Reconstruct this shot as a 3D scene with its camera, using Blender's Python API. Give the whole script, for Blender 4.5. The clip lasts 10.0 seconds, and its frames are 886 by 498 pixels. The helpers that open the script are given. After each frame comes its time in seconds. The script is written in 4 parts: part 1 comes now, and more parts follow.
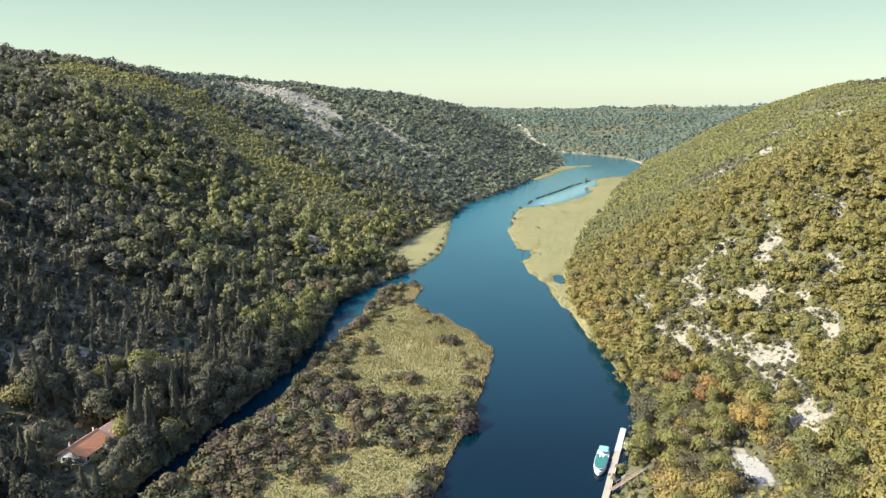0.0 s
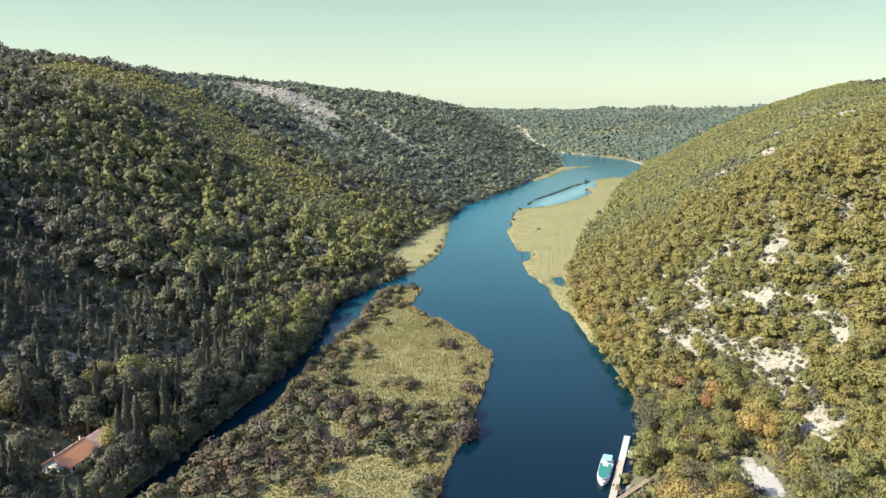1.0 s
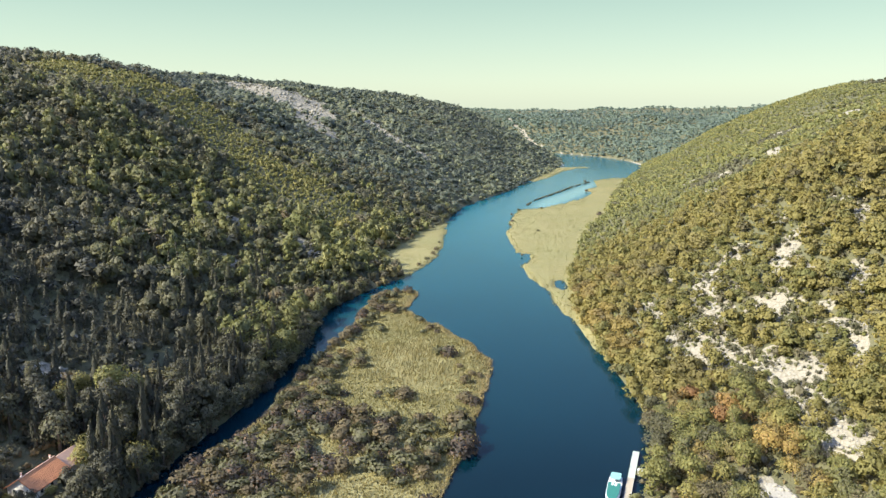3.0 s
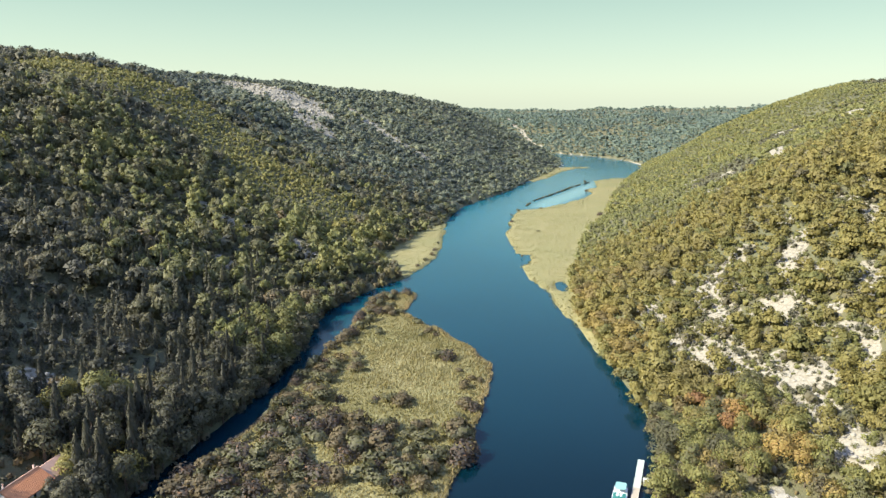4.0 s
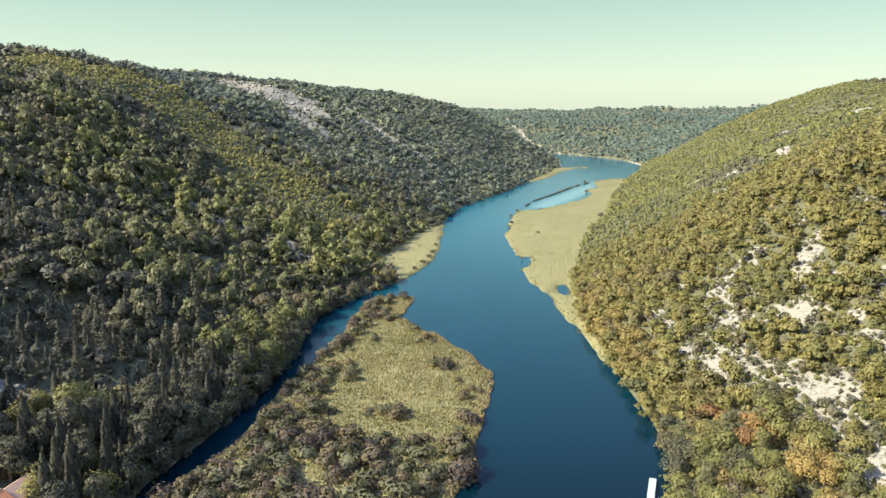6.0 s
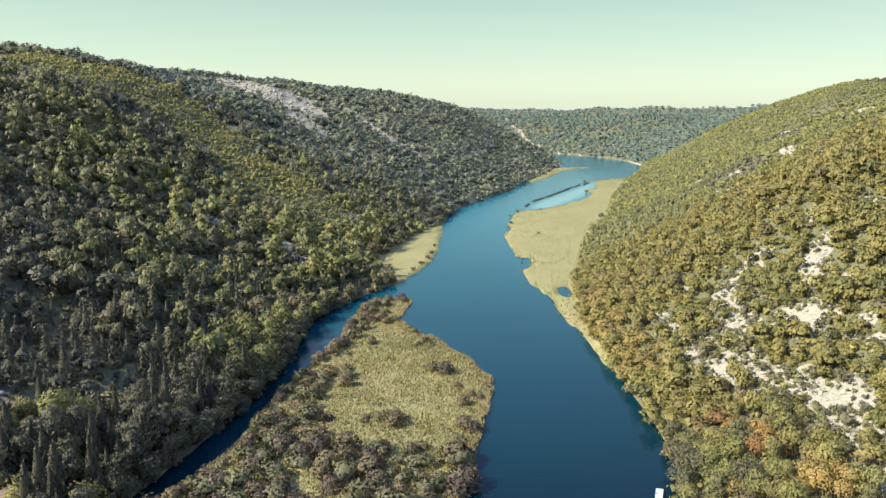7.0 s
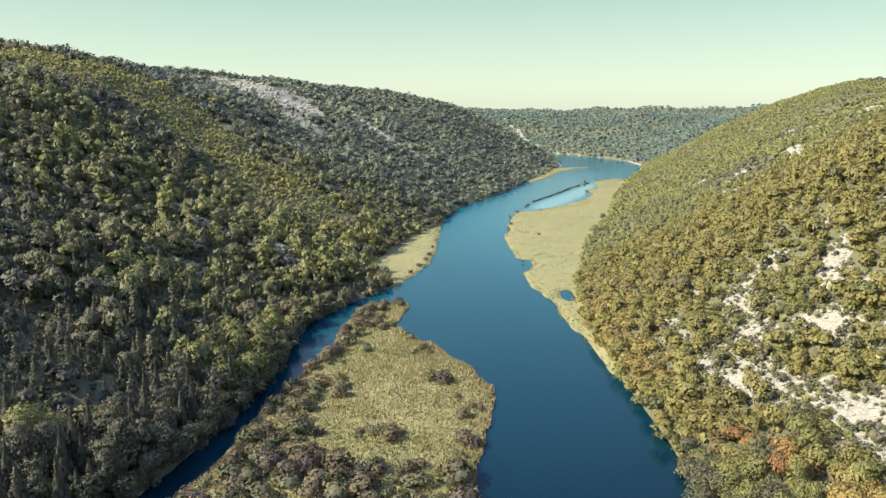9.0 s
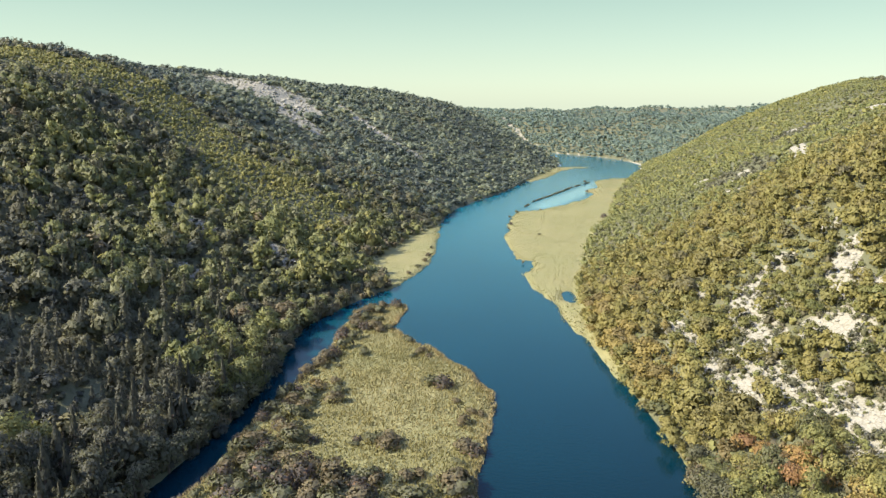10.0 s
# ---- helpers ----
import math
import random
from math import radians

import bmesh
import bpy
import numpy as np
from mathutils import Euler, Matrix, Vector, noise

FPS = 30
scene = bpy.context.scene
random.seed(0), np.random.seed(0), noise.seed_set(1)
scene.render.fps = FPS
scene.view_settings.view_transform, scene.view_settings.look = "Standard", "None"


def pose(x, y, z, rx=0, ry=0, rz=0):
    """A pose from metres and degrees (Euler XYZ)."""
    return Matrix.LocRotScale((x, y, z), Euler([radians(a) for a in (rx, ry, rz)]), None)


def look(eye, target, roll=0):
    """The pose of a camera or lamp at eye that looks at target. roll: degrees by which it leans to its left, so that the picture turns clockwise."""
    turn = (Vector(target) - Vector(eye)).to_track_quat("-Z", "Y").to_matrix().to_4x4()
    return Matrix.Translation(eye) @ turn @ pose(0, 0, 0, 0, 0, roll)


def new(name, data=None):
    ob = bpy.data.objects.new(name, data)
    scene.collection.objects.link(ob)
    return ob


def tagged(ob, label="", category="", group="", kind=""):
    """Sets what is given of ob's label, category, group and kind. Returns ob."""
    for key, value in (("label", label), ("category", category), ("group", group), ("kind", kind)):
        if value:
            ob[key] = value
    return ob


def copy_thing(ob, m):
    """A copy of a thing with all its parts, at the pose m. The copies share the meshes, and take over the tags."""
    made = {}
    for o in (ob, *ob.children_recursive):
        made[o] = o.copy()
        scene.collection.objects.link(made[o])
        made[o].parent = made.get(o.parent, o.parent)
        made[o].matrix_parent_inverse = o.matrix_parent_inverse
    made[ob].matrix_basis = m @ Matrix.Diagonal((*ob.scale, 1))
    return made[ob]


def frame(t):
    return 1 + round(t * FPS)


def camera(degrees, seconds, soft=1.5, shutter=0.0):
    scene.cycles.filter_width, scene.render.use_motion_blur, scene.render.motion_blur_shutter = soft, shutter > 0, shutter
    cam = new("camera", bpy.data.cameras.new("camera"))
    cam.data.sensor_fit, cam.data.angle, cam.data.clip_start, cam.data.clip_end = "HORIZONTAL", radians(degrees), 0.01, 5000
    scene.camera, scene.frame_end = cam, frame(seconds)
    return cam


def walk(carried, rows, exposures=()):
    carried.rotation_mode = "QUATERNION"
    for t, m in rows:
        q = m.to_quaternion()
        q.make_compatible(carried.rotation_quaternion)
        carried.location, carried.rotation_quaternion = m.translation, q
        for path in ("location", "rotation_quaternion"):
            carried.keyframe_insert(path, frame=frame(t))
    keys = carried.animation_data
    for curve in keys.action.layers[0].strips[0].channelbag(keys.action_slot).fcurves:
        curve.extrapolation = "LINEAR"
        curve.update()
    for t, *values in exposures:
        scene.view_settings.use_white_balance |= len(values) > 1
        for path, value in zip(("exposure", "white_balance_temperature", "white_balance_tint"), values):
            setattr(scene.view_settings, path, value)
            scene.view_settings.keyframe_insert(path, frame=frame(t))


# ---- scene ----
cam = camera(66.0, 10.0, 1.38)
PATH = [
    (0.0, look((0.00, 0.00, 105.00), (0.000, 97.715, 83.743), -0.099)),
    (1.0, look((0.05, 6.28, 104.11), (0.229, 104.017, 82.982), -0.074)),
    (2.0, look((0.09, 12.59, 103.22), (0.446, 110.344, 82.166), -0.056)),
    (2.5, look((0.10, 15.75, 102.77), (0.550, 113.517, 81.744), -0.047)),
    (4.0, look((0.13, 25.31, 101.40), (0.846, 123.084, 80.439), -0.015)),
    (5.0, look((0.14, 31.72, 100.48), (1.028, 129.504, 79.552), 0.014)),
    (5.5, look((0.14, 34.94, 100.02), (1.114, 132.726, 79.106), 0.031)),
    (7.0, look((0.12, 44.65, 98.62), (1.351, 142.446, 77.755), 0.084)),
    (8.0, look((0.10, 51.17, 97.67), (1.491, 148.968, 76.841), 0.112)),
    (9.0, look((0.07, 57.72, 96.71), (1.614, 155.522, 75.906), 0.124)),
    (10.0, look((0.02, 64.31, 95.75), (1.718, 162.105, 74.937), 0.106)),
]
walk(cam, PATH, [(0.0, 1.45, 6500, 10), (10.0, 1.45, 6500, 10)])

# ---- world and sun ----
SUN_ELEV, SUN_FROM = 38.0, (-1.0, -0.28)      # degrees; plan direction towards the sun
world = bpy.data.worlds.new("sky")
world.use_nodes = True
scene.world = world
wn, wl = world.node_tree.nodes, world.node_tree.links
sky = wn.new("ShaderNodeTexSky")
sky.sky_type = "NISHITA"
sky.sun_disc = False
sky.sun_elevation = radians(SUN_ELEV)
sky.sun_rotation = math.atan2(SUN_FROM[0], SUN_FROM[1])
sky.air_density, sky.dust_density, sky.ozone_density = 1.0, 0.6, 1.0
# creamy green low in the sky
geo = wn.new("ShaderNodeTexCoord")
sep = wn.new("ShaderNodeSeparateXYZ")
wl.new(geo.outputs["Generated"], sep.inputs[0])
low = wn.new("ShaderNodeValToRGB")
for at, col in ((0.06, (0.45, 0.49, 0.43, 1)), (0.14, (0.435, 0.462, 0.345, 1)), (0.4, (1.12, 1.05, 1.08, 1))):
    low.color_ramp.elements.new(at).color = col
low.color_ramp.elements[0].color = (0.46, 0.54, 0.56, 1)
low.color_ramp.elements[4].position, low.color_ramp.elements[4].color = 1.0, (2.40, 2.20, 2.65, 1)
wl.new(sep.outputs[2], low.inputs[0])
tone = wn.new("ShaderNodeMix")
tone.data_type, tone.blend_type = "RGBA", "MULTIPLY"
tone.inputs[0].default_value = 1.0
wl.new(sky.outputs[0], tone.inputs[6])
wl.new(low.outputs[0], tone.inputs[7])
# thin even haze low in the sky
haze = wn.new("ShaderNodeValToRGB")
for at, col in ((0.03, (2.50, 2.85, 2.22, 1)), (0.08, (2.12, 2.62, 2.12, 1))):
    haze.color_ramp.elements.new(at).color = col
haze.color_ramp.elements[0].color = (2.60, 2.87, 2.20, 1)
haze.color_ramp.elements[3].position, haze.color_ramp.elements[3].color = 0.16, (1.52, 2.18, 1.90, 1)
wl.new(sep.outputs[2], haze.inputs[0])
thick = wn.new("ShaderNodeMapRange")
thick.inputs[1].default_value, thick.inputs[2].default_value = 0.14, 0.42
thick.inputs[3].default_value, thick.inputs[4].default_value = 0.72, 0.0
wl.new(sep.outputs[2], thick.inputs[0])
hazy = wn.new("ShaderNodeMix")
hazy.data_type = "RGBA"
wl.new(thick.outputs[0], hazy.inputs[0])
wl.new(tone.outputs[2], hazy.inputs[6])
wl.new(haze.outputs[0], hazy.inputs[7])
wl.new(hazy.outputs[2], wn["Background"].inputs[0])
wn["Background"].inputs[1].default_value = 0.12
sun = new("sun", bpy.data.lights.new("sun", "SUN"))
sun.data.energy, sun.data.angle, sun.data.color = 5.0, radians(0.6), (1.0, 0.93, 0.80)
sun_dir = Vector((SUN_FROM[0], SUN_FROM[1], 0)).normalized() * math.cos(radians(SUN_ELEV)) + Vector((0, 0, math.sin(radians(SUN_ELEV))))
sun.matrix_world = look((0, 0, 300), Vector((0, 0, 300)) - sun_dir)


# ---- materials ----
def material(name, rough=0.9):
    m = bpy.data.materials.new(name)
    m.use_nodes = True
    b = m.node_tree.nodes["Principled BSDF"]
    b.inputs["Roughness"].default_value = rough
    b.inputs["Specular IOR Level"].default_value = 0.3
    return m, m.node_tree.nodes, m.node_tree.links, b


def ramp(nodes, stops):
    r = nodes.new("ShaderNodeValToRGB")
    e = r.color_ramp.elements
    while len(e) < len(stops):
        e.new(0.5)
    for k, (p, c) in enumerate(stops):
        e[k].position, e[k].color = p, (*c, 1)
    return r


def noise_node(nodes, links, scale, detail=4, kind="Object"):
    tc = nodes.new("ShaderNodeTexCoord")
    n = nodes.new("ShaderNodeTexNoise")
    n.inputs["Scale"].default_value, n.inputs["Detail"].default_value = scale, detail
    links.new(tc.outputs[kind], n.inputs["Vector"])
    return n


def mix(nodes, links, fac, a, b, mode="MIX"):
    m = nodes.new("ShaderNodeMix")
    m.data_type, m.blend_type = "RGBA", mode
    for sock, v in ((m.inputs[0], fac), (m.inputs[6], a), (m.inputs[7], b)):
        if isinstance(v, (int, float)):
            sock.default_value = v
        elif isinstance(v, tuple):
            sock.default_value = (*v, 1)
        else:
            links.new(v, sock)
    return m.outputs[2]


def bump(nodes, links, height, strength, distance, bsdf):
    b = nodes.new("ShaderNodeBump")
    b.inputs["Strength"].default_value, b.inputs["Distance"].default_value = strength, distance
    links.new(height, b.inputs["Height"])
    links.new(b.outputs[0], bsdf.inputs["Normal"])


def plain(name, col, rough=0.7, vary=0.25, scale=1.5, metal=0.0, relief=0.0):
    m, n, l, b = material(name, rough)
    big, small = noise_node(n, l, scale), noise_node(n, l, scale * 9, 6)
    dark = tuple(c * (1 - vary) for c in col)
    lite = tuple(min(1, c * (1 + vary * 0.6)) for c in col)
    c1 = mix(n, l, big.outputs[0], dark, lite)
    c2 = mix(n, l, 0.35, c1, ramp_out(n, l, small.outputs[0], dark, lite))
    l.new(c2, b.inputs["Base Color"])
    b.inputs["Metallic"].default_value = metal
    if relief:
        bump(n, l, small.outputs[0], 0.6, relief, b)
    return m


def ramp_out(n, l, fac, a, b):
    r = ramp(n, [(0.35, a), (0.65, b)])
    l.new(fac, r.inputs[0])
    return r.outputs[0]


def ramp_out2(n, l, fac, p0, a, p1, b):
    r = ramp(n, [(p0, a), (p1, b)])
    l.new(fac, r.inputs[0])
    return r.outputs[0]


def foliage(name, stops, least=0.90, most=1.10):
    """Leaves: the colour by the tree's own tint, varied leaf by leaf."""
    m, n, l, b = material(name, 0.65)
    a = n.new("ShaderNodeAttribute")
    a.attribute_name = "tint"
    r = ramp(n, stops)
    l.new(a.outputs["Fac"], r.inputs[0])
    g = n.new("ShaderNodeNewGeometry")
    v = n.new("ShaderNodeMapRange")
    v.inputs[3].default_value, v.inputs[4].default_value = least, most
    l.new(g.outputs["Random Per Island"], v.inputs[0])
    oi = n.new("ShaderNodeObjectInfo")
    v2 = n.new("ShaderNodeMapRange")
    v2.inputs[3].default_value, v2.inputs[4].default_value = 0.86, 1.14
    l.new(oi.outputs["Random"], v2.inputs[0])
    mu = n.new("ShaderNodeMath")
    mu.operation = "MULTIPLY"
    l.new(v.outputs[0], mu.inputs[0])
    l.new(v2.outputs[0], mu.inputs[1])
    c = mix(n, l, 1.0, r.outputs[0], mu.outputs[0], "MULTIPLY")
    l.new(c, b.inputs["Base Color"])
    t = n.new("ShaderNodeBsdfTranslucent")
    l.new(c, t.inputs[0])
    ms = n.new("ShaderNodeMixShader")
    ms.inputs[0].default_value = 0.40
    l.new(b.outputs[0], ms.inputs[1])
    l.new(t.outputs[0], ms.inputs[2])
    l.new(ms.outputs[0], n["Material Output"].inputs[0])
    return m


LEAF = foliage("leaves", [
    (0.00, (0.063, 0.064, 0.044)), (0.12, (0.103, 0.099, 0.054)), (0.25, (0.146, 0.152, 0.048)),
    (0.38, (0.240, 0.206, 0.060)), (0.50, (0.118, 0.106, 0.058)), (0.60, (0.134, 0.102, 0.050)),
    (0.70, (0.275, 0.216, 0.063)), (0.80, (0.275, 0.170, 0.056)), (0.90, (0.225, 0.122, 0.052)),
    (1.00, (0.068, 0.059, 0.044))])
REED = foliage("reeds", [
    (0.0, (0.185, 0.182, 0.058)), (0.4, (0.305, 0.262, 0.100)), (0.7, (0.360, 0.285, 0.125)), (1.0, (0.360, 0.235, 0.110))], 0.94, 1.06)
# cooler, paler greens for distant woods: haze put into the leaf colour
HAZED_LEAF = foliage("hazed_leaves", [
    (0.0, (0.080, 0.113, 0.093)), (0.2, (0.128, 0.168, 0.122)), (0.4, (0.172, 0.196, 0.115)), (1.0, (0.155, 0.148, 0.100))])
# same for the nearer ridge, with less haze mixed into the green
HAZED_RIDGE = foliage("hazed_ridge_leaves", [
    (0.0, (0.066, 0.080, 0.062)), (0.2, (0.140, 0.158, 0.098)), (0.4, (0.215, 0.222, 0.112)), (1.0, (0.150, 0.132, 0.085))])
BARK = plain("bark", (0.10, 0.075, 0.055), 0.95, 0.4, 3.0)


def ground_material():
    m, n, l, b = material("soil_and_karst", 0.95)
    big, mid, fine = noise_node(n, l, 0.03), noise_node(n, l, 0.25, 6), noise_node(n, l, 1.6, 6)
    soil = mix(n, l, mid.outputs[0], (0.062, 0.056, 0.032), (0.135, 0.118, 0.060))
    soil = mix(n, l, ramp_out(n, l, fine.outputs[0], (0, 0, 0), (0.8, 0.8, 0.8)), soil, (0.082, 0.084, 0.036))
    soil = mix(n, l, ramp_out(n, l, big.outputs[0], (0, 0, 0), (1, 1, 1)), soil, (0.085, 0.088, 0.045))
    rock = mix(n, l, fine.outputs[0], (0.125, 0.118, 0.086), (0.305, 0.282, 0.206))
    crack = n.new("ShaderNodeTexVoronoi")
    crack.feature = "DISTANCE_TO_EDGE"
    crack.inputs["Scale"].default_value = 0.33
    pos = n.new("ShaderNodeTexCoord")
    bent = n.new("ShaderNodeVectorMath")
    bent.operation = "ADD"
    l.new(pos.outputs["Object"], bent.inputs[0])
    l.new(mid.outputs["Color"], bent.inputs[1])
    l.new(bent.outputs[0], crack.inputs["Vector"])
    rock = mix(n, l, 1.0, rock, ramp_out2(n, l, crack.outputs["Distance"], 0.0, (0.78, 0.75, 0.70), 0.08, (1, 1, 1)), "MULTIPLY")
    a = n.new("ShaderNodeAttribute")
    a.attribute_name = "bare"
    s = n.new("ShaderNodeMath")
    s.operation = "ADD"
    r = ramp(n, [(0.44, (0, 0, 0)), (0.56, (1, 1, 1))])
    half = n.new("ShaderNodeMath")
    half.operation = "MULTIPLY_ADD"
    half.inputs[1].default_value, half.inputs[2].default_value = 0.9, -0.45
    l.new(mid.outputs[0], half.inputs[0])
    l.new(a.outputs["Fac"], s.inputs[0])
    l.new(half.outputs[0], s.inputs[1])
    l.new(s.outputs[0], r.inputs[0])
    c = mix(n, l, r.outputs[0], soil, rock)
    w = n.new("ShaderNodeAttribute")
    w.attribute_name = "marsh"
    marsh = mix(n, l, mid.outputs[0], (0.130, 0.128, 0.048), (0.200, 0.177, 0.074))
    marsh = mix(n, l, ramp_out(n, l, big.outputs[0], (0, 0, 0), (0.7, 0.7, 0.7)), marsh, (0.135, 0.140, 0.052))
    marsh = mix(n, l, ramp_out(n, l, fine.outputs[0], (0, 0, 0), (0.6, 0.6, 0.6)), marsh, (0.225, 0.195, 0.086))
    l.new(mix(n, l, w.outputs["Fac"], c, marsh), b.inputs["Base Color"])
    bump(n, l, fine.outputs[0], 0.8, 0.5, b)
    return m


def water_material():
    m, n, l, b = material("river_water", 0.06)
    a = n.new("ShaderNodeAttribute")
    a.attribute_name = "shallow_sheen"
    streak = noise_node(n, l, 0.012, 5)
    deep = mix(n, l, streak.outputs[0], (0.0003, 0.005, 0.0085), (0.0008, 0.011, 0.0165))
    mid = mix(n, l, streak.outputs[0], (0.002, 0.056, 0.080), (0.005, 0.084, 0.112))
    # tint up to 0.5 is painted sky sheen, above it the pale shallow bay
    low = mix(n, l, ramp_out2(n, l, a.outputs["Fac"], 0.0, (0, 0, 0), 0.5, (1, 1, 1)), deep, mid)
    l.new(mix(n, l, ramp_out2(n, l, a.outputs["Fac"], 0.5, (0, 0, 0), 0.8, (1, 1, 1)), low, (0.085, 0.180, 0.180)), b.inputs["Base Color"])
    b.inputs["Specular IOR Level"].default_value = 0.21
    b.inputs["IOR"].default_value = 1.33
    rip = noise_node(n, l, 0.9, 5)
    rr = n.new("ShaderNodeMapRange")
    rr.inputs[3].default_value, rr.inputs[4].default_value = 0.06, 0.14
    l.new(streak.outputs[0], rr.inputs[0])
    l.new(rr.outputs[0], b.inputs["Roughness"])
    bump(n, l, rip.outputs[0], 0.30, 0.2, b)
    return m


GROUND, WATER = ground_material(), water_material()

# ---- plan of the valley ----
# shores and hill feet as (x, y), from south to north
LEFT_FOOT = [(-95, -600), (-85, 0), (-104, 120), (-89, 157), (-82, 184), (-76, 206), (-67, 237), (-61, 262), (-57, 308), (-58, 335), (-54, 357),
             (-38, 387), (-24, 412), (-33, 440), (-40, 464), (-32, 494), (-23, 524), (-13, 560), (8, 610), (13, 650), (22, 690), (48, 750), (83, 824),
             (118, 920), (165, 1040), (205, 1160), (218, 1250), (205, 1330), (150, 1400), (20, 1480), (-300, 1600), (-1200, 1800)]
RIGHT_FOOT = [(20, -600), (22, 0), (36, 130), (50, 175), (62, 198), (67, 215), (69, 240), (68, 275), (68, 307), (68, 340), (72, 375),
              (78, 410), (97, 484), (121, 575), (152, 634), (190, 771), (235, 890), (265, 967), (305, 1060), (338, 1160),
              (335, 1250), (303, 1340), (229, 1453), (100, 1600), (-300, 1780), (-1200, 1980)]
ISLAND = [(-62, -300), (-84, 60), (-86, 140), (-79, 168), (-73, 189), (-66, 206), (-60, 222), (-57, 250), (-48, 290), (-41, 325), (-37, 358), (-27, 380),
          (-14, 384), (-12, 372), (-16, 347), (-6, 328), (5, 314), (16, 297), (21, 277), (19, 253), (15, 232), (11, 212), (3, 190), (-3, 168), (-8, 140), (-14, 60), (-16, -300)]
REED_LEFT = [(-24, 408), (-17, 423), (-8, 444), (0, 467), (4, 508), (6, 552), (8, 606), (-12, 575), (-24, 530), (-34, 495), (-42, 470), (-34, 440)]
REED_RIGHT = [(69, 270), (67.6, 276), (66.6, 288), (65.8, 312), (63, 334), (61, 350), (58.5, 380), (55.5, 410), (52, 445), (58, 449), (62, 476), (52, 482), (54, 550), (63, 619), (77, 672),
              (104, 688), (130, 716), (166, 772), (178, 800), (170, 820), (196, 860), (206, 925), (240, 960), (300, 960), (220, 790), (180, 640), (130, 560), (90, 400)]
REED_SPIT = [(196, 1106), (214, 1098), (240, 1112), (244, 1124), (216, 1120)]
REED_FAR = [(117, 930), (140, 1010), (160, 1112), (190, 1130), (218, 1100), (190, 1060), (172, 1010), (150, 960), (125, 915)]


def vnoise(x, y, seed=0):
    """Smooth value noise on arrays, 0 to 1."""
    xi, yi = np.floor(x).astype(np.int64), np.floor(y).astype(np.int64)
    xf, yf = x - xi, y - yi
    u, v = xf * xf * (3 - 2 * xf), yf * yf * (3 - 2 * yf)

    def h(a, b):
        k = (a * 374761393 + b * 668265263 + seed * 974634777) & 0x7FFFFFFF
        k = ((k ^ (k >> 13)) * 1274126177) & 0x7FFFFFFF
        return ((k ^ (k >> 16)) & 0xFFFF) / 65535.0
    return (h(xi, yi) * (1 - u) + h(xi + 1, yi) * u) * (1 - v) + (h(xi, yi + 1) * (1 - u) + h(xi + 1, yi + 1) * u) * v


def fbm(x, y, size, seed=0, octaves=4):
    s, a, t = 0.0, 1.0, 0.0
    for k in range(octaves):
        s = s + a * vnoise(x / size + 17.3 * k, y / size - 9.1 * k, seed + k)
        t += a
        a, size = a * 0.5, size * 0.5
    return s / t


def inside(poly, x, y):
    r = np.zeros(x.shape, bool)
    for (x0, y0), (x1, y1) in zip(poly, poly[1:] + poly[:1]):
        if y0 != y1:
            r ^= ((y0 > y) != (y1 > y)) & (x < (x1 - x0) * (y - y0) / (y1 - y0) + x0)
    return r


def away(line, x, y, closed=False):
    """Distance to a line."""
    d = np.full(x.shape, 1e9)
    for (x0, y0), (x1, y1) in zip(line, line[1:] + (line[:1] if closed else [])):
        dx, dy = x1 - x0, y1 - y0
        t = np.clip(((x - x0) * dx + (y - y0) * dy) / (dx * dx + dy * dy + 1e-9), 0, 1)
        d = np.minimum(d, np.hypot(x - x0 - t * dx, y - y0 - t * dy))
    return d


def signed(poly, x, y):
    """Distance to an outline, positive inside."""
    return np.where(inside(poly, x, y), 1, -1) * away(poly, x, y, True)


VALLEY = LEFT_FOOT + RIGHT_FOOT[::-1]


def wobble(x, y):
    """Shores bend a little at the scale of single bushes."""
    return x + 5 * (fbm(x, y, 14, 71, 3) - 0.5), y + 5 * (fbm(x, y, 14, 77, 3) - 0.5)


def marsh_depth(x, y):
    x, y = wobble(x, y)
    d = np.maximum(signed(ISLAND, x, y), signed(REED_LEFT, x, y))
    d = np.maximum(d, signed(REED_RIGHT, x, y))
    d = np.maximum(d, np.maximum(signed(REED_FAR, x, y), signed(REED_SPIT, x, y)))
    pond = 5.5 - np.hypot((x - 68) * 2.0, (y - 395) * 0.5)
    return np.minimum(d, -pond)


